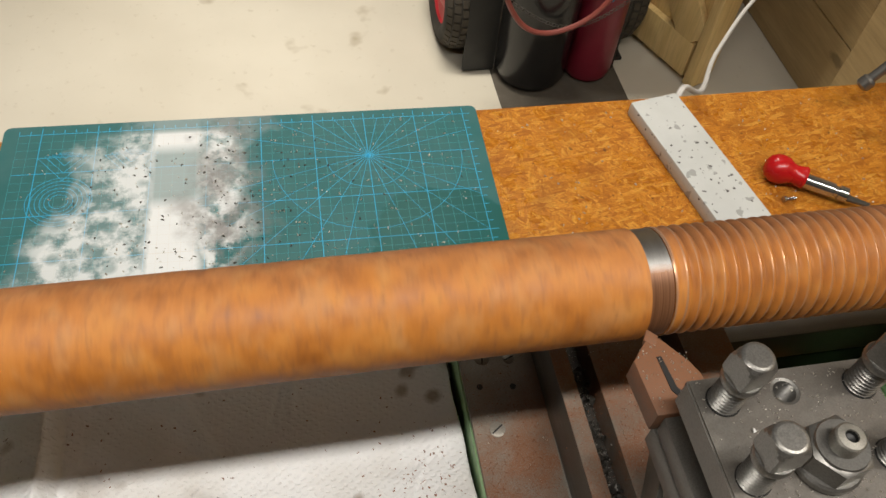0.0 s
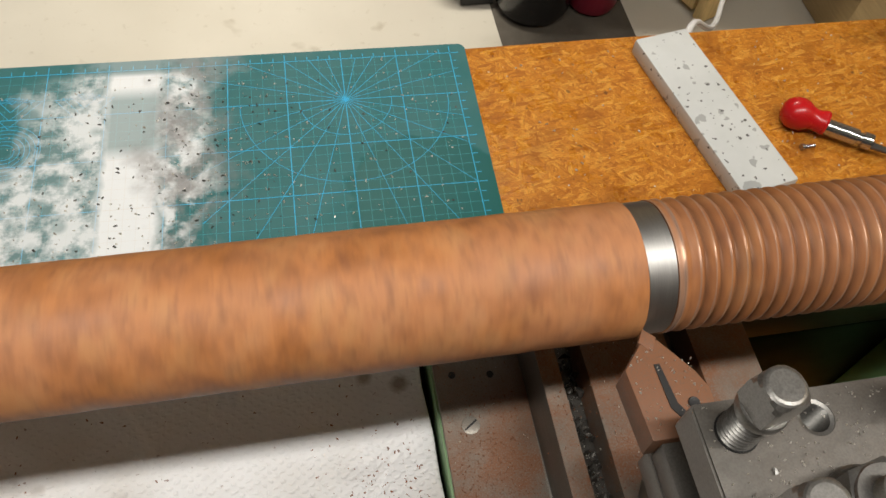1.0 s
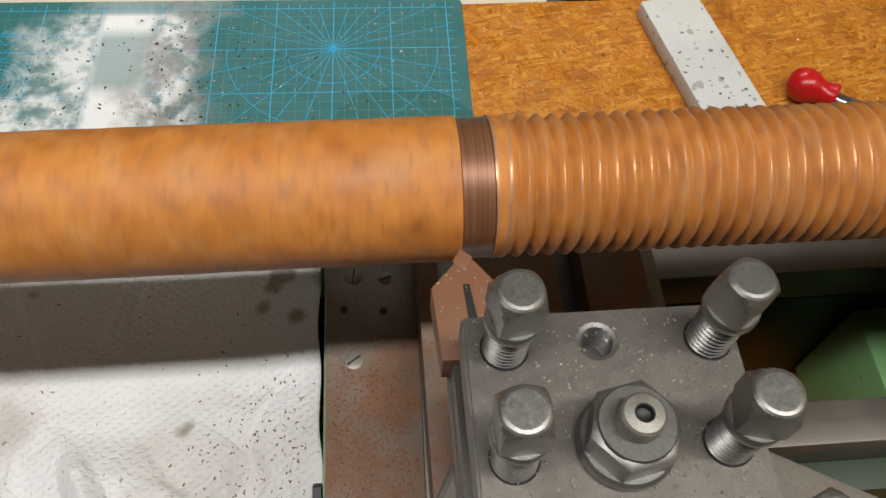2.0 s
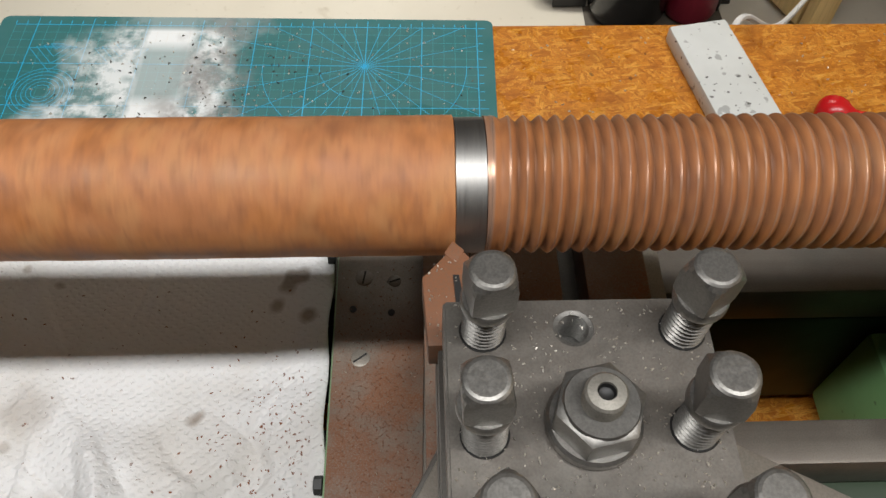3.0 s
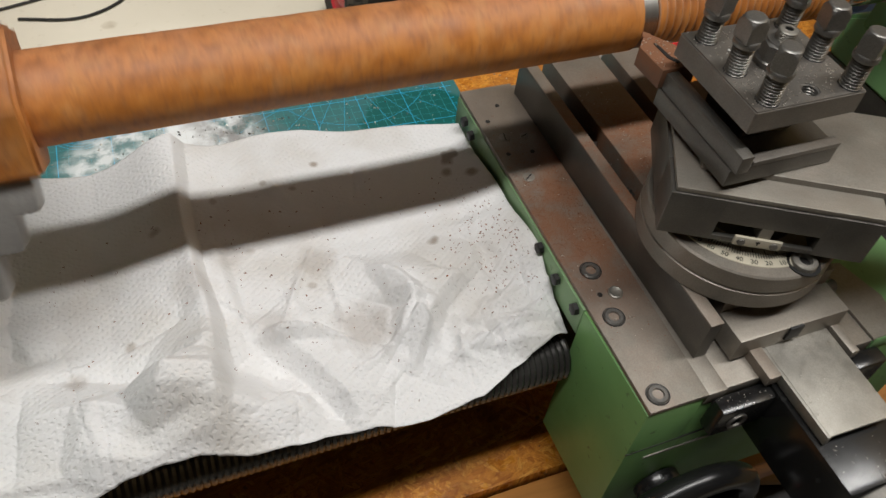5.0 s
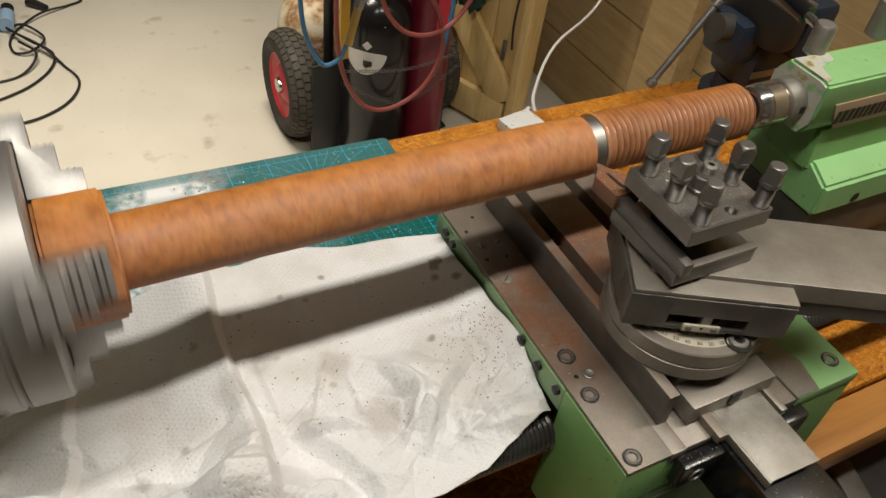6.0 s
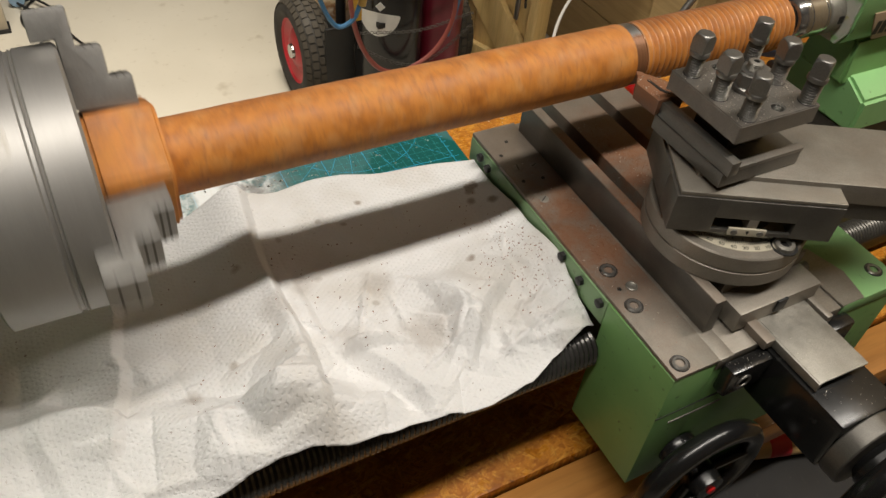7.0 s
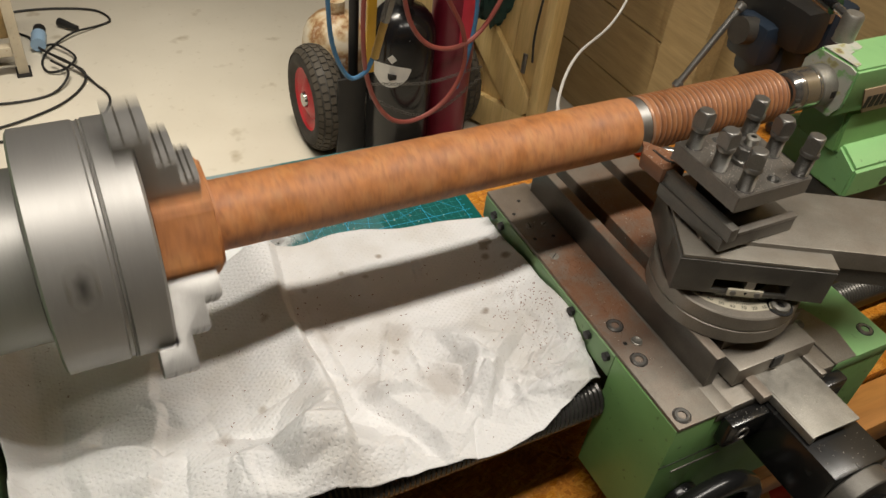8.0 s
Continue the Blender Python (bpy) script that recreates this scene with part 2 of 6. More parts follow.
def mat_marks(n):
    """Dust, grime and wet patches on the cutting mat, in the mat's own space."""
    x, y, z = n.xyz()

    def band(v, centre, half, soft):
        d = n.math("ABSOLUTE", n.math("SUBTRACT", v, centre))
        return n.ramp(n.math("MULTIPLY", d, 1.0 / (half + soft)), (half / (half + soft) * 0.75, 1.0), (1.0, 0.0))

    wob = n.noise(14, 4, 0.6)
    sway = n.math("MULTIPLY", n.math("SUBTRACT", wob, 0.5), 0.12)
    u = n.math("ADD", n.math("ADD", x, n.math("MULTIPLY", y, -0.40)), sway)
    zone = band(u, -0.118, 0.050, 0.030)
    blot = n.ramp(n.noise(42, 5, 0.65), (0.40, 0.0), (0.56, 1.0))
    blob = n.ramp(n.cells(44, out="Distance"), (0.16, 0.0), (0.34, 1.0))
    speck = n.math("MULTIPLY", blot, n.math("ADD", n.math("MULTIPLY", blob, 0.6), 0.4))
    edge = n.math("MULTIPLY", n.math("SUBTRACT", n.noise(60, 3), 0.5), 0.012)
    strip = band(n.math("ADD", x, edge), -0.068, 0.025, 0.005)
    right = n.math("MULTIPLY", band(n.math("ADD", x, sway), -0.030, 0.014, 0.018), n.ramp(n.noise(55, 4), (0.42, 0.0), (0.56, 0.9)))
    dust = n.math("MAXIMUM", n.math("MAXIMUM", n.math("MULTIPLY", zone, n.math("ADD", n.math("MULTIPLY", speck, 0.72), 0.16)), strip), right)
    clean = n.math("MULTIPLY", band(x, -0.068, 0.023, 0.002), band(y, 0.084, 0.034, 0.006))
    dust = n.math("MULTIPLY", dust, n.math("SUBTRACT", 1.0, n.math("MULTIPLY", clean, 0.58)))
    dust = n.math("MULTIPLY", dust, n.ramp(y, (0.137, 1.0), (0.142, 0.25)))
    grime = n.math("MULTIPLY", band(n.math("ADD", x, sway), -0.022, 0.014, 0.028), n.ramp(n.noise(36, 5, 0.65), (0.40, 0.0), (0.60, 0.85)))
    px, py = n.math("MULTIPLY", n.math("SUBTRACT", x, 0.170), 1 / 0.078), n.math("MULTIPLY", n.math("ADD", y, 0.010), 1 / 0.062)
    reach = n.math("SQRT", n.math("ADD", n.math("MULTIPLY", px, px), n.math("MULTIPLY", py, py)))
    reach = n.math("ADD", reach, n.math("MULTIPLY", n.math("SUBTRACT", n.noise(30, 3), 0.5), 0.6))
    wet = n.ramp(reach, (0.86, 1.0), (0.93, 0.0))
    return dust, grime, wet


def make_mat_green():
    m = mat("cutting_mat_green", rough=0.5)
    n = Nodes(m)
    base = n.mix(n.ramp(n.noise(18, 4), (0.3, 0.0), (0.7, 1.0)), (0.005, 0.112, 0.112), (0.010, 0.138, 0.140))
    dust, grime, wet = mat_marks(n)
    haze = n.ramp(n.noise(20, 6, 0.65), (0.36, 0.28), (0.66, 0.66))
    base = n.mix(n.math("MULTIPLY", haze, n.math("SUBTRACT", 1.0, wet)), base, (0.078, 0.172, 0.172))
    c = n.mix(dust, base, (0.80, 0.82, 0.825))
    c = n.mix(grime, c, (0.25, 0.235, 0.225))
    c = n.mix(n.math("MULTIPLY", wet, 1.0), c, (0.0, 0.094, 0.084))
    n.set("Specular IOR Level", 0.2)
    n.set("Base Color", c)
    n.set("Roughness", n.mix(wet, (0.5, 0.5, 0.5), (0.36, 0.36, 0.36)))
    n.bump(n.noise(300, 3), 0.1, 0.0004)
    return m


def make_print(name, ink):
    m = mat(name, ink, 0.5)
    n = Nodes(m)
    dust, grime, wet = mat_marks(n)
    c = n.mix(dust, ink, (0.76, 0.75, 0.72))
    n.set("Base Color", n.mix(grime, c, (0.25, 0.25, 0.25)))
    return m


def make_wood(name, lo, hi, axis="x", rough=0.55, scale=1.0, knots=True):
    m = mat(name, rough=rough)
    n = Nodes(m)
    s = {"x": (2, 30, 30), "y": (30, 2, 30), "z": (30, 30, 2)}[axis]
    v = n.scaled(*(k * scale for k in s))
    g = n.noise(1.0, 5, 0.6, v, 0.6)
    fine = n.noise(6.0, 3, 0.6, v)
    c = n.mix(n.ramp(g, (0.3, 0.0), (0.7, 1.0)), lo, hi)
    c = n.mix(n.ramp(fine, (0.35, 0.3), (0.55, 0.0)), c, tuple(k * 0.55 for k in lo))
    if knots:
        k = n.cells(1.0, n.scaled(*(3.4 if q == 2 else 7.5 for q in s)), out="Distance")
        k = n.math("ADD", k, n.math("MULTIPLY", n.math("SUBTRACT", n.noise(40, 3), 0.5), 0.12))
        c = n.mix(n.ramp(k, (0.07, 0.85), (0.13, 0.0)), c, tuple(v * 0.28 for v in lo))
    c = n.mix(n.math("MULTIPLY", n.random(), 0.35), c, tuple(k * 0.7 for k in lo))
    n.set("Base Color", c)
    n.bump(g, 0.25, 0.002)
    return m


CONCRETE = make_concrete()
OSB = make_osb()
RUST = make_rust()
THREAD = make_thread_rust(RUST)
LOWBAND = make_low_band()
BAND = make_steel("turned_steel", (0.40, 0.39, 0.375), (0.50, 0.49, 0.47), 0.46, scratch=(2600, 20, 20))
CHUCK = make_steel("ground_chuck_steel", (0.40, 0.388, 0.372), (0.47, 0.457, 0.44), 0.52, metal=0.8, scratch=(1500, 12, 12), streak=0.05)
JAW = make_steel("jaw_steel", (0.36, 0.35, 0.335), (0.46, 0.45, 0.43), 0.42, metal=0.65)
DARK = make_steel("black_oxide_steel", (0.118, 0.111, 0.099), (0.185, 0.174, 0.154), 0.38, metal=0.6)
POST = make_steel("tool_post_steel", (0.165, 0.156, 0.139), (0.240, 0.227, 0.203), 0.40, metal=0.5, scratch=(300, 300, 60), dirt=0.08)
SLIDE = make_steel("ground_slide_steel", (0.245, 0.229, 0.197), (0.345, 0.324, 0.280), 0.42, metal=0.5, scratch=(60, 500, 300), dirt=0.12, streak=0.09)
DUSTY = make_steel("rust_dusted_steel", (0.215, 0.199, 0.168), (0.310, 0.287, 0.243), 0.46, metal=0.4, scratch=(300, 80, 300), dirt=1.0, drift=(0.005, 0.058))
COVER = make_steel("bare_sheet_steel", (0.29, 0.275, 0.242), (0.44, 0.418, 0.37), 0.50, metal=0.7, scratch=(190, 170, 190), streak=0.2)
CHROME = make_steel("polished_steel", (0.46, 0.45, 0.43), (0.56, 0.55, 0.53), 0.17, metal=0.9)
BOLT = make_steel("worn_bolt_steel", (0.215, 0.207, 0.192), (0.300, 0.290, 0.270), 0.38, metal=0.75, scratch=(900, 900, 900), streak=0.14)
SPRING = make_steel("dark_spring_steel", (0.07, 0.068, 0.064), (0.11, 0.106, 0.10), 0.22, metal=0.6)
GREEN = make_paint("machine_green", (0.28, 0.55, 0.225), (0.10, 0.16, 0.07))
# near-black green: the shade inside the bed is put into the paint colour
GREENSHADE = make_paint("shaded_bed_green", (0.030, 0.052, 0.026), (0.02, 0.018, 0.012), 0.5)
# steel darkened in its base colour for the shade over the ways
WAY = make_steel("shaded_way_steel", (0.135, 0.125, 0.108), (0.20, 0.187, 0.163), 0.45, metal=0.5, scratch=(8, 500, 300), dirt=0.1)
# darker copy of the machine green
GREENDARK = make_paint("darker_machine_green", (0.20, 0.40, 0.135), (0.07, 0.10, 0.04))
RUBBED = make_paint("rubbed_green_paint", (0.25, 0.40, 0.20), (0.12, 0.15, 0.08))
CHIPPED = make_worn_cast()
BLACK = make_paint("black_plastic", (0.012, 0.012, 0.012), (0.03, 0.03, 0.028), 0.22)
BLACKM = make_paint("black_iron", (0.016, 0.0155, 0.015), (0.04, 0.036, 0.032), 0.5)
RUBBER = make_paint("tyre_rubber", (0.040, 0.036, 0.030), (0.09, 0.075, 0.055), 0.8)
TREAD = make_paint("dusty_tread", (0.060, 0.050, 0.036), (0.14, 0.115, 0.08), 0.85)
REDPL = make_paint("red_plastic", (0.56, 0.012, 0.014), (0.45, 0.02, 0.02), 0.25)
REDRIM = make_paint("red_enamel", (0.55, 0.03, 0.04), (0.3, 0.03, 0.03), 0.4)
MAROON = make_paint("maroon_cylinder_paint", (0.20, 0.012, 0.03), (0.12, 0.02, 0.03), 0.35)
BLACKCYL = make_paint("black_cylinder_paint", (0.010, 0.010, 0.011), (0.05, 0.032, 0.02), 0.2)
CREAM = make_paint("rust_stained_cream_paint", (0.62, 0.55, 0.42), (0.30, 0.14, 0.05), 0.45)
REDLABEL = make_paint("red_label_paper", (0.72, 0.045, 0.085), (0.5, 0.03, 0.05), 0.4)
YELLOW = make_paint("yellow_paint", (0.62, 0.36, 0.02), (0.4, 0.22, 0.02), 0.4)
BLUE = make_paint("blue_rubber", (0.05, 0.17, 0.33), (0.04, 0.1, 0.2), 0.45)
REDHOSE = make_paint("red_rubber", (0.27, 0.065, 0.05), (0.15, 0.05, 0.04), 0.45)
BRASS = make_steel("brass", (0.60, 0.42, 0.14), (0.70, 0.50, 0.2), 0.3)
WHITE = make_paint("white_plastic", (0.74, 0.73, 0.70), (0.55, 0.53, 0.5), 0.5)
VISE = make_paint("vise_blue_paint", (0.014, 0.026, 0.045), (0.09, 0.07, 0.05), 0.5)
CLOTH = make_paint("dark_green_cloth", (0.012, 0.04, 0.03), (0.02, 0.06, 0.05), 0.9)
PAPER = make_paper()
MATGREEN = make_mat_green()
LINES = make_print("printed_line", (0.02, 0.42, 0.72))
FINE = make_print("printed_fine_line", (0.03, 0.31, 0.36))
PINE = make_wood("yellow_pine", (0.66, 0.47, 0.19), (0.80, 0.60, 0.28), "z")
BOARD = make_wood("weathered_boards", (0.40, 0.28, 0.125), (0.54, 0.39, 0.19), "y")
# dark tone chosen to soak up bounced light, not a known finish
DIMBOARD = make_wood("light_absorbing_boards", (0.075, 0.052, 0.030), (0.12, 0.085, 0.050), "x")
RAILWOOD = make_wood("varnished_pine_rail", (0.44, 0.19, 0.045), (0.58, 0.28, 0.075), "x", 0.35)
HANDLE = make_wood("ash_handle", (0.50, 0.33, 0.13), (0.62, 0.43, 0.2), "x", 0.45)


def make_stone():
    m = mat("pale_bar", rough=0.6)
    n = Nodes(m)
    c = n.mix(n.ramp(n.noise(20, 4), (0.3, 0.0), (0.7, 1.0)), (0.55, 0.56, 0.54), (0.64, 0.65, 0.63))
    c = n.mix(n.ramp(n.noise(85, 2, 0.4), (0.64, 0.0), (0.67, 0.6)), c, (0.22, 0.22, 0.21))
    c = n.mix(n.ramp(n.noise(190, 2, 0.4), (0.68, 0.0), (0.71, 0.9)), c, (0.06, 0.055, 0.05))
    n.set("Base Color", c)
    n.bump(n.noise(200, 3), 0.1, 0.0005)
    return m


STONE = make_stone()
SWARF = make_steel("bright_swarf", (0.66, 0.60, 0.51), (0.82, 0.78, 0.71), 0.28, metal=0.5)
CHIP = mat("rust_chips", (0.23, 0.088, 0.038), 0.6)
INK = mat("black_ink", (0.012, 0.011, 0.010), 0.5)
TAN = make_paint("tan_nameplate", (0.42, 0.30, 0.19), (0.3, 0.2, 0.12), 0.5)
SCALE = make_paint("engraved_scale", (0.60, 0.55, 0.43), (0.42, 0.36, 0.26), 0.45)
BOTTLELABEL = make_paint("paper_label", (0.68, 0.67, 0.63), (0.4, 0.4, 0.38), 0.6)


# ---------------------------------------------------------------- mesh helpers
def thing(name, m=None, label="", category="", group="", kind=""):
    ob = new(name)
    ob.matrix_basis = m or Matrix()
    ob.empty_display_size = 0.02
    return tagged(ob, label, category, group, kind)


def root_of(ob):
    while ob.parent:
        ob = ob.parent
    return ob


def finish(bm, name, material, smooth=False):
    me = bpy.data.meshes.new(name)
    bmesh.ops.recalc_face_normals(bm, faces=bm.faces)
    bm.to_mesh(me)
    bm.free()
    for one in material if isinstance(material, (list, tuple)) else (material,):
        me.materials.append(one)
    if smooth:
        me.shade_smooth()
        me.set_sharp_from_angle(angle=radians(smooth if smooth is not True else 35))
    return me


def part(name, bm, material, parent, label="", smooth=True, local=False):
    """One mesh object under a thing or a part; the mesh is given in the room's space unless local."""
    if not local:
        bm.transform(root_of(parent).matrix_basis.inverted())
    ob = new(name, finish(bm, name, material, smooth))
    ob.parent = parent
    return tagged(ob, label)


def single(name, bm, material, label, category, kind="", group="", smooth=True, m=None):
    """A thing of one mesh."""
    ob = new(name, finish(bm, name, material, smooth))
    if m:
        ob.matrix_basis = m
    return tagged(ob, label, category, group, kind)


def box(x0, x1, y0, y1, z0, z1, bevel=0.0, bm=None, turn=None):
    own = bmesh.new()
    bmesh.ops.create_cube(own, size=1)
    for v in own.verts:
        v.co = Vector(((x0, x1)[v.co.x > 0], (y0, y1)[v.co.y > 0], (z0, z1)[v.co.z > 0]))
    if bevel:
        bmesh.ops.bevel(own, geom=own.edges[:], offset=bevel, segments=2, affect="EDGES", profile=0.6)
    if turn:
        own.transform(turn)
    return joined(bm, own)


def joined(bm, own):
    if bm is None:
        return own
    me = bpy.data.meshes.new("tmp")
    own.to_mesh(me)
    own.free()
    bm.from_mesh(me)
    bpy.data.meshes.remove(me)
    return bm


def slab(outline, z0, z1, bevel=0.0, bm=None, turn=None):
    """A flat plate with that outline."""
    own = bmesh.new()
    face = own.faces.new([own.verts.new((x, y, z0)) for x, y in outline])
    out = bmesh.ops.extrude_face_region(own, geom=[face])
    bmesh.ops.translate(own, vec=(0, 0, z1 - z0), verts=[v for v in out["geom"] if isinstance(v, bmesh.types.BMVert)])
    if bevel:
        bmesh.ops.bevel(own, geom=own.edges[:], offset=bevel, segments=2, affect="EDGES", profile=0.6)
    if turn:
        own.transform(turn)
    return joined(bm, own)


def spun(profile, m=None, count=48, bm=None, closed=True):
    """A turned body about its own x axis; profile: rows of (x, radius)."""
    own = bmesh.new()
    rings = []
    for x, r in profile:
        if r < 1e-6:
            rings.append([own.verts.new((x, 0, 0))])
        else:
            rings.append([own.verts.new((x, r * math.sin(2 * PI * k / count), r * math.cos(2 * PI * k / count))) for k in range(count)])
    for a, b in zip(rings, rings[1:]):
        for k in range(count):
            q = [a[k % len(a)], a[(k + 1) % len(a)], b[(k + 1) % len(b)], b[k % len(b)]]
            q = list(dict.fromkeys(q))
            if len(q) > 2:
                own.faces.new(q)
    if closed:
        for ring in (rings[0], rings[-1]):
            if len(ring) > 1:
                own.faces.new(ring)
    if m:
        own.transform(m)
    return joined(bm, own)


UPRIGHT = Matrix.Rotation(radians(-90), 4, "Y")    # own x axis to z


def at_up(x, y, z, tilt=None):
    return Matrix.Translation((x, y, z)) @ (tilt or Matrix()) @ UPRIGHT


def rod(a, b, r, count=16, bm=None, r2=None):
    a, b = Vector(a), Vector(b)
    turn = (b - a).to_track_quat("X", "Z").to_matrix().to_4x4()
    return spun([(0, r), ((b - a).length, r2 or r)], Matrix.Translation(a) @ turn, count, bm)


def smooth_path(points, steps=8):
    p = [Vector(q) for q in points]
    p = [2 * p[0] - p[1]] + p + [2 * p[-1] - p[-2]]
    out = []
    for i in range(1, len(p) - 2):
        for k in range(steps):
            t = k / steps
            out.append(0.5 * ((2 * p[i]) + (p[i + 1] - p[i - 1]) * t + (2 * p[i - 1] - 5 * p[i] + 4 * p[i + 1] - p[i + 2]) * t * t + (3 * p[i] - p[i - 1] - 3 * p[i + 1] + p[i + 2]) * t ** 3))
    return out + [p[-2]]


def hose(points, r, count=8, steps=8, bm=None):
    own = bmesh.new()
    path = smooth_path(points, steps)
    up = Vector((0.13, 0.21, 1)).normalized()
    last = None
    for i, c in enumerate(path):
        d = (path[min(i + 1, len(path) - 1)] - path[max(i - 1, 0)]).normalized()
        s = d.cross(up).normalized()
        w = s.cross(d)
        ring = [own.verts.new(c + r * (math.cos(2 * PI * k / count) * s + math.sin(2 * PI * k / count) * w)) for k in range(count)]
        if last:
            for k in range(count):
                own.faces.new((last[k], last[(k + 1) % count], ring[(k + 1) % count], ring[k]))
        else:
            own.faces.new(ring)
        last = ring
    own.faces.new(last)
    return joined(bm, own)


def coil(a, b, r, wire, turns, bm=None, per=14, count=6):
    """A spring along the line from a to b."""
    a, b = Vector(a), Vector(b)
    turn = (b - a).to_track_quat("X", "Z").to_matrix()
    length = (b - a).length
    own = bmesh.new()
    last = None
    total = int(turns * per)
    for i in range(total + 1):
        g = 2 * PI * i / per
        c = a + turn @ Vector((length * i / total, r * math.sin(g), r * math.cos(g)))
        out = turn @ Vector((0, math.sin(g), math.cos(g)))
        along = turn @ Vector((1, 0, 0))
        ring = [own.verts.new(c + wire * (math.cos(2 * PI * k / count) * out + math.sin(2 * PI * k / count) * along)) for k in range(count)]
        if last:
            for k in range(count):
                own.faces.new((last[k], last[(k + 1) % count], ring[(k + 1) % count], ring[k]))
        last = ring
    return joined(bm, own)


def hexagon(r, x0, x1, start=0.0, count=6, chamfer=0.0, m=None, bm=None):
    """A prism along x with its corners at start + k * 360 / count degrees from z towards -y."""
    own = bmesh.new()
    rows = [(x0, r), (x1, r)]
    if chamfer:
        rows = [(x0, r), (x1 - chamfer * 0.6, r), (x1, r - chamfer)]
    rings = []
    for x, q in rows:
        rings.append([own.verts.new((x, -q * math.sin(radians(start + 360 / count * k)), q * math.cos(radians(start + 360 / count * k)))) for k in range(count)])
    for a, b in zip(rings, rings[1:]):
        for k in range(count):
            own.faces.new((a[k], a[(k + 1) % count], b[(k + 1) % count], b[k]))
    own.faces.new(rings[0])
    own.faces.new(rings[-1])
    if m:
        own.transform(m)
    return joined(bm, own)


def grains(spots, size, flat=0.5, seed=1, bm=None, curl=False):
    """Loose chips at the given places."""
    rnd = random.Random(seed)
    verts, faces = [], []
    for p in spots:
        s = size * rnd.uniform(0.4, 1.5)
        turn = Euler((rnd.uniform(-0.5, 0.5), rnd.uniform(-0.5, 0.5), rnd.uniform(0, 6.28))).to_matrix()
        k = len(verts)
        shape = ((-1, -0.4, 0), (1, -0.25, 0), (0.7, 0.5, 0), (-0.5, 0.35, 0), (0.1, 0, flat * 1.6))
        verts += [Vector(p) + turn @ Vector((a * s * 0.5, b * s * 0.5, c * s * 0.5)) for a, b, c in shape]
        faces += [(k, k + 1, k + 4), (k + 1, k + 2, k + 4), (k + 2, k + 3, k + 4), (k + 3, k, k + 4), (k + 3, k + 2, k + 1, k)]
    own = bmesh.new()
    made = [own.verts.new(v) for v in verts]
    for q in faces:
        own.faces.new([made[i] for i in q])
    return joined(bm, own)


# ---------------------------------------------------------------- room
def build_room():
    single("floor", box(-2.6, 3.0, -1.8, 4.2, FLOOR - 0.1, FLOOR), CONCRETE, "pale cream painted concrete workshop floor with stains", "floor", "structure", smooth=False)
    # unseen ceiling and three walls added to close the room and dim the fill
    single("ceiling", box(-2.6, 3.0, -1.8, 4.2, 1.75, 1.85), DIMBOARD, "unseen board ceiling, dark to cut bounced light", "ceiling", "structure", smooth=False)
    single("wall_north", box(-2.6, 3.0, 4.2, 4.3, FLOOR, 1.75), DIMBOARD, "unseen workshop wall, dark to cut bounced light", "wall", "structure", smooth=False)
    single("wall_south", box(-2.6, 3.0, -1.9, -1.8, FLOOR, 1.75), DIMBOARD, "unseen workshop wall, dark to cut bounced light", "wall", "structure", smooth=False)
    single("wall_west", box(-2.7, -2.6, -1.8, 4.2, FLOOR, 1.75), DIMBOARD, "unseen workshop wall, dark to cut bounced light", "wall", "structure", smooth=False)
    wall = thing("wall_east", pose(1.2, 0, FLOOR), "wall of wide horizontal weathered timber boards", "wall", kind="structure")
    part("backing", box(1.235, 1.30, -1.8, 4.2, FLOOR, 1.75), BOARD, wall, smooth=False)
    z = FLOOR
    k = 0
    while z < 1.74:
        top = min(z + 0.198, 1.75)
        part("board", box(1.2, 1.234, -1.8, 4.2, z + 0.002, top, 0.003), BOARD, wall, smooth=False)
        z += 0.20
        k += 1
    part("post", box(1.13, 1.198, 0.95, 1.10, FLOOR, 1.7, 0.004), BOARD, wall, smooth=False)


def build_bench():
    bench = thing("workbench", pose(0, 0.1, FLOOR), "workbench topped with varnished orange strand board", "workbench")
    part("worktop", box(-0.95, 1.05, -0.130, 0.425, -0.022, 0.0, 0.0015), OSB, bench, "orange-brown varnished strand board")
    part("front_rail", box(-0.95, 1.05, -0.178, -0.132, -0.050, -0.008, 0.003), RAILWOOD, bench, "varnished pine rail")
    part("back_rail", box(-0.95, 1.05, 0.36, 0.405, -0.12, -0.024, 0.003), RAILWOOD, bench)
    for x in (-0.90, 0.93):
        for y in (-0.16, 0.32):
            part("leg", box(x, x + 0.07, y, y + 0.07, FLOOR, -0.052 if y < 0 else -0.122, 0.003), RAILWOOD, bench)
    part("shelf", box(-0.9, 1.0, -0.28, 0.30, -0.46, -0.44, 0.002), BLACKM, bench, "dark lower shelf")


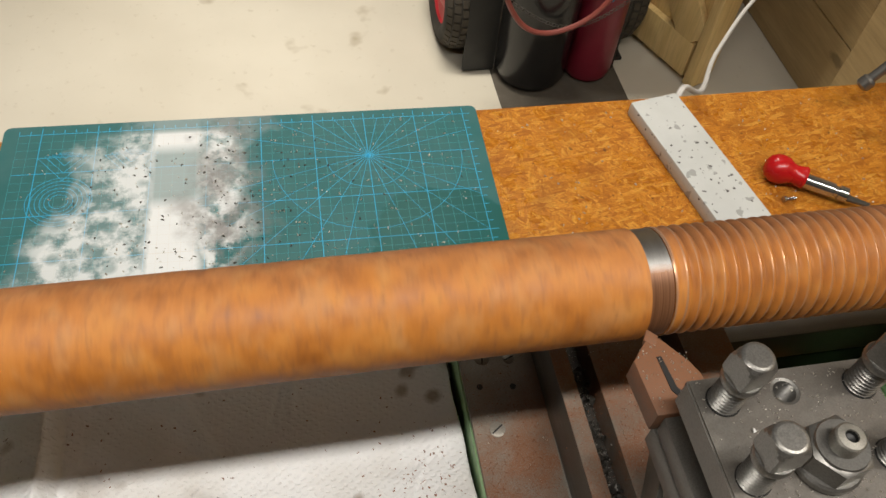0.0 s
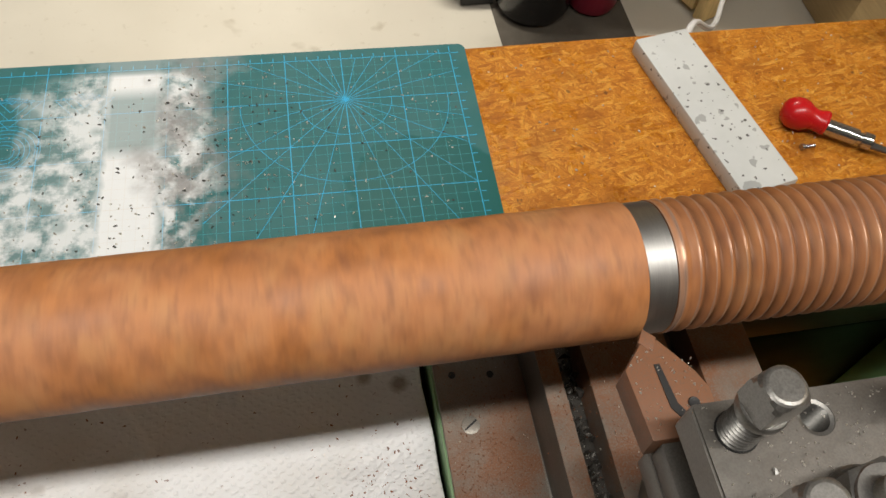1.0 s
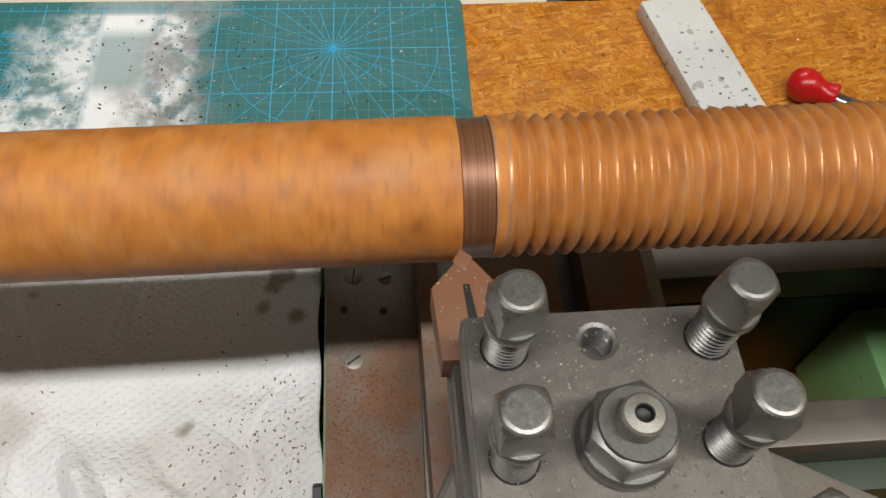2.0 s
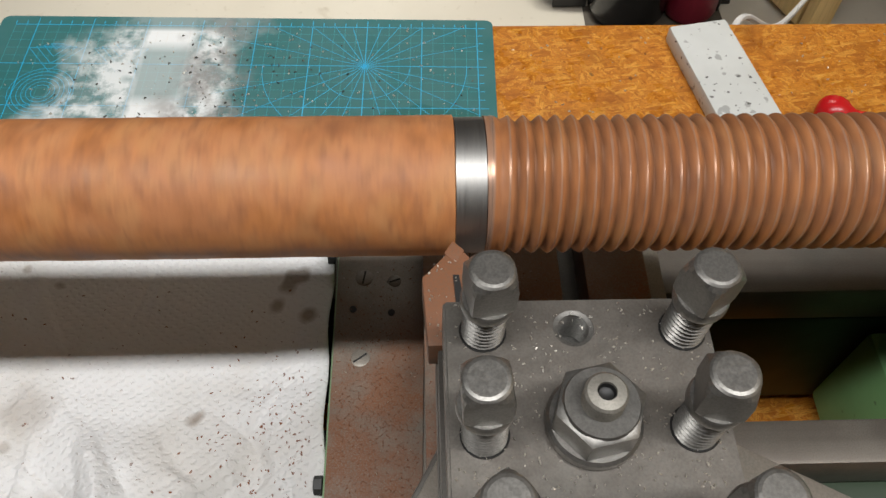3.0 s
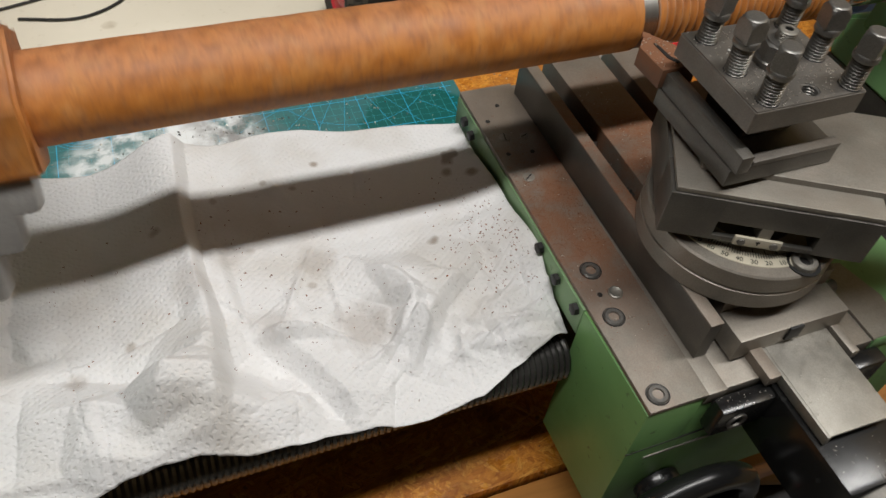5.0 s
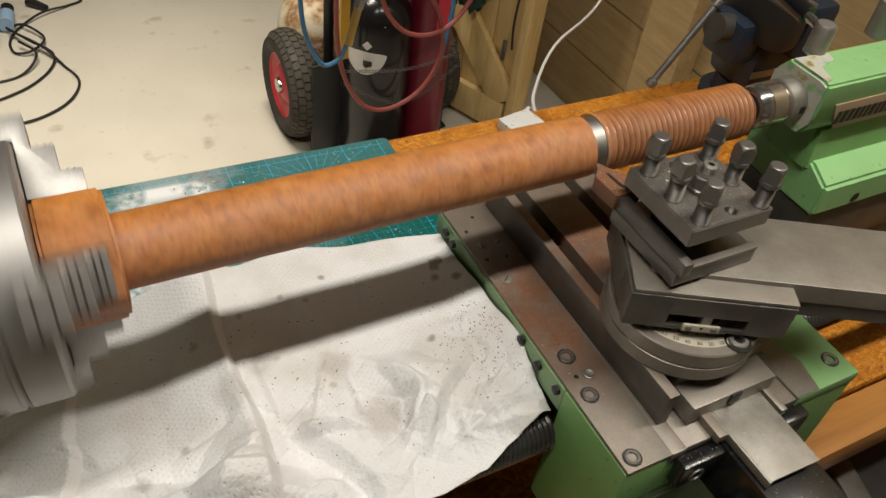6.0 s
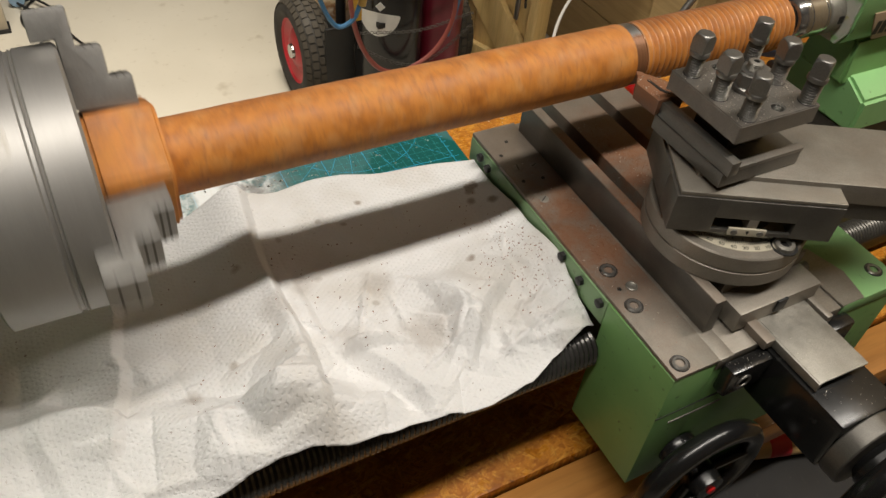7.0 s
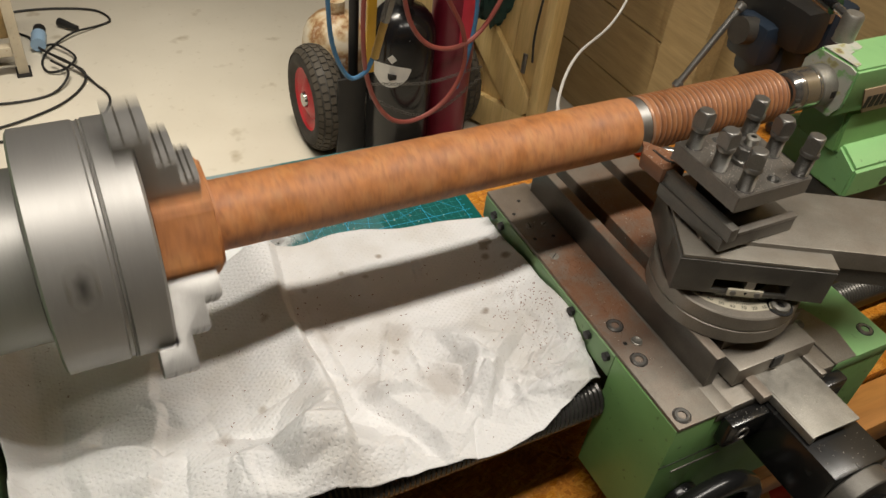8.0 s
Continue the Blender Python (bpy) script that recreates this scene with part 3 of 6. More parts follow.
# ---------------------------------------------------------------- things on the bench
def build_mat():
    m = pose(-0.1765, 0.278, 0.0, 0, 0, -1.36)
    ob = thing("cutting_mat", m, "worn green self-healing cutting mat smeared with white dust", "cutting mat")
    w, h, r = 0.2245, 0.156, 0.007
    outline = []
    for cx, cy, a0 in ((w - r, h - r, 0), (-w + r, h - r, 90), (-w + r, -h + r, 180), (w - r, -h + r, 270)):
        outline += [(cx + r * math.cos(radians(a0 + 15 * k)), cy + r * math.sin(radians(a0 + 15 * k))) for k in range(7)]
    part("sheet", slab(outline, 0.0, 0.003), MATGREEN, ob, smooth=False, local=True)
    sx, sy = 0.1095, 0.0945            # the star on the print

    def strips(lines, wide, z):
        bm = bmesh.new()
        for (ax, ay), (bx, by) in lines:
            d = Vector((bx - ax, by - ay))
            if d.length < 1e-6:
                continue
            s = Vector((-d.y, d.x)).normalized() * wide / 2
            bm.faces.new([bm.verts.new((x, y, z)) for x, y in ((ax - s.x, ay - s.y), (bx - s.x, by - s.y), (bx + s.x, by + s.y), (ax + s.x, ay + s.y))])
        return bm

    x0, x1 = sx - 0.32, sx + 0.1
    y0, y1 = sy - 0.235, sy + 0.05
    heavy, fine = [], []
    k = 0
    while x0 + 0.01 * k <= x1 + 1e-6:
        (heavy if k % 5 == 2 else fine).append(((x0 + 0.01 * k, y0), (x0 + 0.01 * k, y1)))
        heavy.append(((x0 + 0.01 * k, y1 + 0.001), (x0 + 0.01 * k, y1 + (0.005 if k % 5 != 2 else 0.008))))
        k += 1
    k = 0
    while y1 - 0.01 * k >= y0 - 1e-6:
        (heavy if k % 5 == 0 else fine).append(((x0, y1 - 0.01 * k), (x1, y1 - 0.01 * k)))
        heavy.append(((x1 + 0.001, y1 - 0.01 * k), (x1 + (0.005 if k % 5 else 0.008), y1 - 0.01 * k)))
        k += 1
    rays = []
    for a in range(0, 360, 15):
        if a % 90:
            c, s = math.cos(radians(a)), math.sin(radians(a))
            reach = 0.17
            if c > 0:
                reach = min(reach, (x1 - sx) / c)
            if s > 0:
                reach = min(reach, (y1 - sy) / s)
            rays.append(((sx, sy), (sx + reach * c, sy + reach * s)))
    for rad, a0, a1 in ((0.04, 180, 360), (0.09, 180, 360)):
        for a in range(a0, a1, 6):
            p, q = radians(a), radians(a + 6)
            rays.append(((sx + rad * math.cos(p), sy + rad * math.sin(p)), (sx + rad * math.cos(q), sy + rad * math.sin(q))))
    for cx, cy, rad in [(-0.166, 0.060, 0.004 * k) for k in range(2, 8)]:
        for a in range(0, 360, 15):
            p, q = radians(a), radians(a + 15)
            rays.append(((cx + rad * math.cos(p), cy + rad * math.sin(p)), (cx + rad * math.cos(q), cy + rad * math.sin(q))))
    for cx in (-0.166, -0.108):
        for k in range(4):
            s = 0.006 * (k + 1)
            t = ((cx - s, 0.121 - s * 0.3), (cx + s, 0.121 - s * 0.3), (cx, 0.121 - s * 1.5))
            rays += [(t[0], t[1]), (t[1], t[2]), (t[2], t[0])]
    part("printed_grid", strips(heavy, 0.0007, 0.0032), LINES, ob, "pale blue printed lines", smooth=False, local=True)
    tagged(part("fine_grid", strips(fine, 0.0003, 0.0031), FINE, ob, "fine printed lines", smooth=False, local=True), kind="stuff")
    part("printed_star", strips(rays, 0.00045, 0.0033), LINES, ob, "pale blue printed star and arcs", smooth=False, local=True)


def build_bench_things():
    # pale bar lying behind the lathe
    m = pose(0.2515, 0.325, 0.0, 0, 0, 10.5)
    single("whetstone", box(-0.0275, 0.0275, -0.105, 0.085, 0, 0.017, 0.003), STONE, "pale grey rectangular bar with dark oil spots on the bench", "bar", m=m)
    # stubby driver
    d = pose(0.3285, 0.2985, 0.0150, 0, 0, -34.5)
    ob = thing("stubby_screwdriver", d, "stubby screwdriver with a red ball handle and chromed shank", "screwdriver")
    part("handle", spun([(-0.0145, 0.0), (-0.0140, 0.0055), (-0.0115, 0.0100), (-0.006, 0.0137), (0.0, 0.0146), (0.006, 0.0136), (0.0105, 0.0110), (0.0145, 0.0094), (0.019, 0.0099), (0.024, 0.0112), (0.026, 0.0102), (0.026, 0.0)], count=32), REDPL, ob, "glossy red ball handle", local=True)
    part("shank", spun([(0.024, 0.0074), (0.054, 0.0074), (0.055, 0.0056), (0.058, 0.0056), (0.059, 0.0074), (0.067, 0.0074), (0.068, 0.005)], pose(0, 0, -0.003), 12), CHROME, ob, "chromed shank", local=True)
    part("blade", slab([(0.066, -0.004), (0.09, -0.0025), (0.09, 0.0025), (0.066, 0.004)], -0.007, -0.0045, 0.0005), DARK, ob, "dark steel blade", local=True)
    s = thing("small_screw", pose(0.325, 0.270, 0.0032, 0, 0, 0), "small steel machine screw lying on the bench", "screw")
    part("head", spun([(0.0, 0.0), (0.0, 0.0030), (0.0028, 0.0030), (0.003, 0.0016)], count=12), CHROME, s, local=True)
    part("thread", spun([(0.003 + 0.0005 * k, 0.0014 if k % 2 else 0.0017) for k in range(22)], count=10), CHROME, s, local=True)
    # bench vise
    v = thing("bench_vise", pose(0.62, 0.36, 0), "old dark blue bench vise with rusty jaws", "vise")
    part("base", spun([(0, 0.06), (0.010, 0.06), (0.014, 0.045), (0.04, 0.042)], at_up(0.62, 0.36, 0), 32), VISE, v)
    part("body", box(0.575, 0.72, 0.315, 0.405, 0.038, 0.118, 0.020), VISE, v, "dark blue cast body")
    part("neck", box(0.535, 0.585, 0.325, 0.395, 0.085, 0.150, 0.014), VISE, v)
    part("fixed_jaw", box(0.618, 0.672, 0.29, 0.42, 0.10, 0.185, 0.012), VISE, v)
    part("moving_jaw", box(0.558, 0.612, 0.285, 0.425, 0.119, 0.190, 0.020), BLACKM, v, "grey rusty moving jaw")
    part("jaw_plate", box(0.606, 0.616, 0.29, 0.42, 0.165, 0.192, 0.002), BOLT, v, "bright worn jaw plate")
    part("screw_boss", rod((0.515, 0.36, 0.135), (0.545, 0.36, 0.130), 0.020, 24), DARK, v)
    part("tommy_bar", rod((0.530, 0.383, 0.158), (0.452, 0.379, 0.047), 0.0052, 14), BOLT, v, "slanting steel tommy bar")
    for p in ((0.530, 0.383, 0.158), (0.451, 0.379, 0.045)):
        part("bar_knob", spun([(-0.007, 0.005), (-0.004, 0.008), (0.004, 0.008), (0.007, 0.005)], Matrix.Translation(p) @ Matrix.Rotation(radians(-55), 4, "Y"), 16), BOLT, v)
    part("name_relief", box(0.575, 0.625, 0.3140, 0.3160, 0.066, 0.078, 0.001), BOLT, v, "raised maker's mark, worn bare")
    for x, y, a in ((0.605, 0.270, -8), (0.640, 0.252, -4)):
        g = thing("plier_handle", pose(x, y, 0.011, 0, 0, a), "black rubber grip of a hand tool lying on the bench", "hand tool", "hand tools by the vise")
        part("grip", spun([(-0.05, 0.004), (-0.048, 0.008), (0, 0.010), (0.045, 0.008), (0.05, 0.003)], count=14), BLACKM, g, local=True)
    # white flex running down behind the bench
    c = hose([(1.12, 1.20, 0.2), (1.06, 1.20, -0.268), (0.765, 1.0, -0.286), (0.56, 0.78, -0.24), (0.40, 0.56, -0.12), (0.31, 0.47, -0.03), (0.289, 0.445, -0.03)], 0.0036)
    single("white_cable", c, WHITE, "white electric flex hanging behind the bench", "cable")


# ---------------------------------------------------------------- lathe bed and headstock
def build_bed():
    bed = thing("lathe_bed", pose(0, 0, 0), "green cast lathe bed with bare ground steel ways", "lathe bed")
    part("front_way", box(-0.50, 0.75, -0.043, -0.0215, 0.120, 0.150, 0.002), WAY, bed, "bare ground steel way")
    part("back_way", box(-0.50, 0.75, 0.048, 0.0900, 0.120, 0.150, 0.002), WAY, bed, "bare ground steel way")
    part("front_side", box(-0.50, 0.75, -0.058, -0.030, 0.012, 0.119, 0.003), GREENSHADE, bed)
    part("back_side", box(-0.50, 0.75, 0.048, 0.070, 0.012, 0.119, 0.003), GREENSHADE, bed)
    for x in (-0.30, -0.05, 0.236, 0.45):
        part("rib", box(x, x + 0.022, -0.029, 0.047, 0.02, 0.105, 0.003), GREEN, bed, "green painted cast rib")
    for x in (-0.47, 0.62):
        part("foot", box(x, x + 0.10, -0.085, 0.09, 0.0, 0.011, 0.003), GREENDARK, bed)
    screw = thing("leadscrew", pose(-0.2, -0.104, 0.126), "black coil-spring cover over the leadscrew", "leadscrew")
    part("guard", coil((-0.46, -0.104, 0.118), (-0.062, -0.104, 0.122), 0.0155, 0.0022, 96), SPRING, screw, "dark glossy coil spring")
    part("core", rod((-0.46, -0.104, 0.118), (-0.062, -0.104, 0.122), 0.0145, 16), BLACKM, screw)
    part("bearing", box(-0.50, -0.46, -0.125, -0.063, 0.09, 0.145, 0.004), GREENDARK, screw)
    right = thing("leadscrew_guard", pose(0.2, -0.104, 0.122), "grey coil-spring cover over the leadscrew's tail end", "leadscrew")
    part("guard", coil((0.168, -0.10, 0.128), (0.52, -0.10, 0.128), 0.0108, 0.0016, 95), DARK, right)
    part("core", rod((0.165, -0.10, 0.128), (0.60, -0.10, 0.128), 0.0100, 16), BLACKM, right)
    part("bearing", box(0.52, 0.56, -0.125, -0.063, 0.09, 0.15, 0.004), GREENDARK, right)
    head = thing("headstock", pose(-0.6, 0, 0), "green painted lathe headstock", "headstock")
    part("casting", box(-0.78, -0.4790, -0.125, 0.12, 0.0, 0.42, 0.004), RUBBED, head)
    part("nose", spun([(-0.50, 0.045), (-0.4785, 0.045), (-0.4785, 0.0)], pose(0, 0, AXIS), 40), CHUCK, head, "bare steel spindle nose")


# ---------------------------------------------------------------- turning parts
def ring_point(x, r, a):
    return Vector((x, -r * math.sin(radians(a)), r * math.cos(radians(a))))


def build_chuck():
    chuck = thing("lathe_chuck", pose(-0.40, 0, AXIS), "ground steel three-jaw lathe chuck, turning", "chuck")
    o = 0.40
    part("body", spun([(-0.4245 + o, 0.0), (-0.4245 + o, 0.069), (-0.4230 + o, 0.0712), (-0.3905 + o, 0.0712), (-0.3895 + o, 0.0700), (-0.3878 + o, 0.0700), (-0.3872 + o, 0.0712), (-0.3862 + o, 0.0700), (-0.3852 + o, 0.0712), (-0.3665 + o, 0.0712), (-0.3648 + o, 0.0696), (-0.3648 + o, 0.024), (-0.375 + o, 0.022), (-0.375 + o, 0.0)], count=128), CHUCK, chuck, "ground steel body with a turned groove", local=True)
    part("backplate", spun([(-0.478 + o, 0.0), (-0.478 + o, 0.0505), (-0.4265 + o, 0.0505), (-0.4248 + o, 0.049)], count=96), CHUCK, chuck, "bare steel backplate", local=True)
    for k in range(3):
        a = 93.6 + 120 * k
        turn = Matrix.Rotation(radians(a), 4, "X")
        # key hole with its square drive
        hole = Matrix.Rotation(radians(a + 60), 4, "X") @ Matrix.Translation((-0.405 + o, 0, 0.0705)) @ UPRIGHT
        part("key_socket", spun([(0, 0.0), (0, 0.0062), (0.0012, 0.0068), (0.0012, 0.0086), (0.0005, 0.0088)], hole, 24), COVER, chuck, "pale worn chuck-key socket", local=True)
        part("key_square", hexagon(0.0048, 0.0008, 0.0013, 0, 4, 0, hole), BLACKM, chuck, "square chuck-key hole", local=True)
        # stepped jaw: radial blocks that get longer towards the work
        steps = [(-0.3642, 0.036), (-0.3330, 0.034), (-0.3330, 0.050), (-0.3440, 0.050), (-0.3440, 0.067), (-0.3560, 0.067), (-0.3560, 0.0880), (-0.3760, 0.0880), (-0.3760, 0.0724), (-0.3642, 0.0724)]
        jaw = slab([(x + o, r) for x, r in steps], -0.0130, 0.0130, 0.0012, turn=Matrix.Rotation(radians(90), 4, "X"))
        jaw.transform(turn)
        j = part("jaw", jaw, JAW, chuck, "stepped hardened steel jaw", local=True)
        for x, r0 in ((-0.3705 + o, 0.0880), (-0.3625 + o, 0.0880), (-0.3530 + o, 0.0670), (-0.3490 + o, 0.0670), (-0.3410 + o, 0.0500), (-0.3375 + o, 0.0500)):
            g = box(x, x + 0.0012, -0.0127, 0.0127, r0 - 0.0004, r0 + 0.0002)
            g.transform(turn)
            part("tooth_line", g, DARK, j, local=True, smooth=False)
    return chuck


def thread_mesh(x0, x1, pitch, r0, r1, count=64, step=0.00064):
    bm = bmesh.new()
    rings = []
    steps = int((x1 - x0) / step)
    for i in range(steps + 1):
        x = x0 + (x1 - x0) * i / steps
        fade = min(1.0, (x - x0) / 0.009)
        end = min(1.0, (x1 - x) / 0.004)
        ring = []
        for k in range(count):
            a = 360.0 * k / count
            ph = ((x / pitch) + a / 360.0) % 1.0
            tri = 1 - abs(2 * ph - 1)
            h = min(1.0, max(0.0, tri * 1.18 - 0.06))
            r = r1 - (r1 - r0) * (1 - h) * fade
            r -= 0.0035 * (1 - end) ** 2
            ring.append(bm.verts.new(ring_point(x, r, a)))
        rings.append(ring)
    for a, b in zip(rings, rings[1:]):
        for k in range(count):
            bm.faces.new((a[k], a[(k + 1) % count], b[(k + 1) % count], b[k]))
    bm.faces.new(rings[0])
    bm.faces.new(rings[-1])
    return bm


def arc_sleeve(x0, x1, r, inner, a0, a1, count):
    bm = bmesh.new()
    rows = []
    for k in range(count + 1):
        a = a0 + (a1 - a0) * k / count
        rows.append([bm.verts.new(ring_point(x, q, a)) for x, q in ((x0, inner), (x0, r), (x1, r), (x1, inner))])
    for p, q in zip(rows, rows[1:]):
        for i in range(4):
            bm.faces.new((p[i], p[(i + 1) % 4], q[(i + 1) % 4], q[i]))
    bm.faces.new(rows[0])
    bm.faces.new(rows[-1])
    return bm


def build_bolt():
    bolt = thing("rusty_bolt", pose(0, 0, AXIS), "huge rusty hexagon-head bolt, turning between chuck and centre", "bolt")
    R = 0.0224
    prof = [(-0.328, R)]
    rnd = random.Random(4)
    x = -0.322
    while x < -0.012:
        prof.append((x, R + rnd.uniform(-0.00012, 0.00012)))
        x += 0.006
    prof += [(-0.0078, R), (-0.0075, R - 0.0008)]
    part("shank", spun(prof, count=96), RUST, bolt, "rust-brown plain shank", local=True)
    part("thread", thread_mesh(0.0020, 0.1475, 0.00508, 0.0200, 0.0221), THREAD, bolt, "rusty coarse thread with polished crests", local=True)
    part("turned_band", arc_sleeve(-0.0074, 0.0018, 0.0217, 0.019, 142, 380, 80), BAND, bolt, "freshly turned bright steel band", local=True)
    part("untouched_band", arc_sleeve(-0.0074, 0.0018, 0.02155, 0.019, 20, 142, 40), LOWBAND, bolt, "brown low side the tool has not reached", local=True)
    head = hexagon(0.0392, -0.3640, -0.3268, 93.6 + 30, 6)
    bmesh.ops.bevel(head, geom=head.edges[:], offset=0.0022, segments=3, affect="EDGES")
    part("head", head, RUST, bolt, "rusty hexagon head", local=True)
    part("end_face", spun([(0.1474, 0.0187), (0.1482, 0.0185), (0.1484, 0.006), (0.146, 0.0)], count=48), RUST, bolt, local=True)
    return bolt


# ---------------------------------------------------------------- carriage
def cap_screw(parent, x, y, z, r=0.0062, seat=True):
    s = part("cap_screw", spun([(-0.004, r * 0.2), (-0.004, r), (0.0004, r), (0.0012, r * 0.86), (0.0012, r * 0.56), (-0.0012, r * 0.50), (-0.0014, 0.0)], at_up(x, y, z), 28), BOLT, parent, "recessed socket-head cap screw")
    if seat:
        part("seat", spun([(-0.003, r * 1.02), (0.0002, r * 1.02), (0.0003, r * 1.13), (-0.0006, r * 1.15)], at_up(x, y, z), 28, closed=False), BLACKM, s, "dark counterbore")
    part("socket", hexagon(r * 0.52, -0.0012, -0.0010, 10, 6, 0, at_up(x, y, z)), BLACKM, s, "hexagon socket")
    return s


def flush_screw(parent, x, y, z, r, turn):
    s = part("slotted_screw", spun([(-0.001, r), (0.0003, r), (0.0005, r * 0.9), (0.0005, 0.0)], at_up(x, y, z), 20), SLIDE, parent, "flush slotted screw")
    part("slot", box(-r * 0.85, r * 0.85, -0.0004, 0.0004, 0.0004, 0.0007, turn=pose(x, y, z, 0, 0, turn)), BLACKM, s, smooth=False)


def build_carriage():
    S = 0.1815
    car = thing("lathe_carriage", pose(0.04, -0.05, 0.15), "lathe carriage with a rust-dusted saddle and green apron", "lathe carriage")
    part("saddle_wing", slab([(-0.0600, -0.1870), (-0.0215, -0.1870), (-0.0150, 0.0975), (-0.0570, 0.0975)], S - 0.0035, S, 0.0008), DUSTY, car, "rust-dusted ground steel saddle wing")
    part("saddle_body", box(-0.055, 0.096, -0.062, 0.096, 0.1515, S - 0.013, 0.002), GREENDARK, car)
    part("saddle_side", slab([(-0.0606, -0.1115), (-0.0225, -0.1115), (-0.0170, 0.0970), (-0.0578, 0.0970)], 0.1535, S - 0.0037, 0.0012), RUBBED, car, "rubbed green flank of the saddle")
    part("saddle_mid", box(-0.0190, 0.098, -0.186, 0.0965, S - 0.0125, S - 0.0012, 0.001), SLIDE, car, "bare ground steel saddle")
    part("saddle_right", slab([(0.100, -0.1865), (0.166, -0.1865), (0.166, -0.105), (0.130, -0.064), (0.100, -0.064)], S - 0.012, S - 0.0008, 0.0015), GREEN, car, "bright green painted saddle wing")
    part("bare_patch", slab([(0.0985, -0.1860), (0.121, -0.1860), (0.127, -0.160), (0.118, -0.13), (0.0985, -0.125)], S - 0.002, S + 0.0002), SLIDE, car, "paint worn to bare metal", smooth=False)
    # dovetail ways under the cross slide
    part("way_strip", box(-0.0215, -0.0085, -0.187, -0.10, S - 0.012, S - 0.0006, 0.001), SLIDE, car)
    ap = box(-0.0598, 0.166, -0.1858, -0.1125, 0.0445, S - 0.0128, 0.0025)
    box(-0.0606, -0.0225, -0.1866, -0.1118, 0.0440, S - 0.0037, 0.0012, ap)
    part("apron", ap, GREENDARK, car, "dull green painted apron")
    part("apron_seam", box(-0.0610, 0.02, -0.1869, -0.1862, 0.132, 0.1328), BLACKM, car, smooth=False)
    part("engraved_line", box(-0.045, 0.004, -0.1872, -0.1864, 0.1185, 0.1205, 0.0003), COVER, car, "bright scratched line", smooth=False)
    for y, dx in ((-0.0875, -0.0440), (-0.1235, -0.0475), (-0.1778, -0.0500)):
        cap_screw(car, dx, y, S)
    part("oil_plug", spun([(-0.001, 0.0046), (0.0009, 0.0046), (0.0013, 0.0038), (0.0006, 0.0026), (0.0006, 0.0)], at_up(-0.0375, -0.1075, S), 24), COVER, car, "small pressed oil cup")
    part("pin_hole", spun([(0.0001, 0.0), (0.0003, 0.0016), (0.0001, 0.0018)], at_up(-0.0475, -0.106, S), 12), BLACKM, car)
    flush_screw(car, -0.0457, -0.001, S, 0.0042, 35)
    flush_screw(car, -0.0450, 0.041, S, 0.0042, 80)
    flush_screw(car, -0.0305, 0.039, S, 0.0032, 20)
    for x, y in ((-0.0500, 0.060), (-0.036, 0.075), (-0.0497, 0.024), (-0.032, 0.022)):
        part("dowel", spun([(-0.001, 0.0017), (0.0003, 0.0017), (0.0003, 0.0)], at_up(x, y, S), 12), BLACKM, car)
    cap_screw(car, 0.152, -0.168, S - 0.0008, 0.0062)
    cap_screw(car, 0.149, -0.100, S - 0.0008, 0.0062)
    # small bolts along the flank of the saddle
    for y, z in ((-0.055, 0.1732), (-0.0797, 0.1703), (-0.1049, 0.1715), (0.073, 0.1735), (0.060, 0.171)):
        part("side_bolt", hexagon(0.0040, 0, 0.0036, 20, 6, 0.0006, Matrix.Translation((-0.0605, y, z)) @ Matrix.Rotation(PI, 4, "Z")), BLACKM, car, "small hexagon bolt")
    # feed screw bracket, cover and dial in front
    br = part("feed_bracket", box(0.020, 0.076, -0.262, -0.1875, 0.128, 0.1765, 0.004), BLACK, car, "black feed-screw housing")
    part("bracket_ear", box(-0.018, 0.0195, -0.199, -0.1875, 0.150, 0.177, 0.003), BLACK, br)
    part("bracket_ear", box(0.0765, 0.102, -0.199, -0.1875, 0.150, 0.177, 0.003), BLACK, br)
    part("ear_screw", spun([(0, 0.0065), (0.0012, 0.0065), (0.0012, 0.0045), (-0.001, 0.004), (-0.001, 0.0)], Matrix.Translation((-0.004, -0.199, 0.163)) @ Matrix.Rotation(radians(-90), 4, "Z"), 20), DARK, br)
    part("cover_plate", slab([(0.0245, -0.232), (0.0700, -0.233), (0.0712, -0.156), (0.0258, -0.157)], 0.1835, 0.1855, 0.0005), COVER, car, "bare sheet-steel cover plate")
    part("cover_lip", box(0.0232, 0.0262, -0.2325, -0.157, 0.1775, 0.1852, 0.0008), COVER, car)
    part("guide_strip", box(0.0135, 0.0222, -0.192, -0.150, S - 0.002, S + 0.006, 0.001), DUSTY, car, "steel guide strip")
    part("guide_strip", box(0.0735, 0.0795, -0.192, -0.150, S - 0.002, S + 0.005, 0.001), SLIDE, car, "steel guide strip")
    ax = Matrix.Translation((0.047, -0.262, 0.148)) @ Matrix.Rotation(radians(-90), 4, "Z")
    part("dial_collar", spun([(0, 0.0), (0, 0.029), (0.001, 0.030), (0.013, 0.030), (0.014, 0.029), (0.015, 0.0)], ax, 64), DARK, car, "graduated dial collar")
    hub = part("feed_handwheel", spun([(0.015, 0.0), (0.015, 0.016), (0.02, 0.020), (0.026, 0.020), (0.03, 0.014), (0.046, 0.013), (0.048, 0.0)], ax, 40), BLACK, car, "glossy black handwheel")
    part("rim", torus(0.041, 0.0085, ax @ Matrix.Translation((0.036, 0, 0))), BLACK, hub)
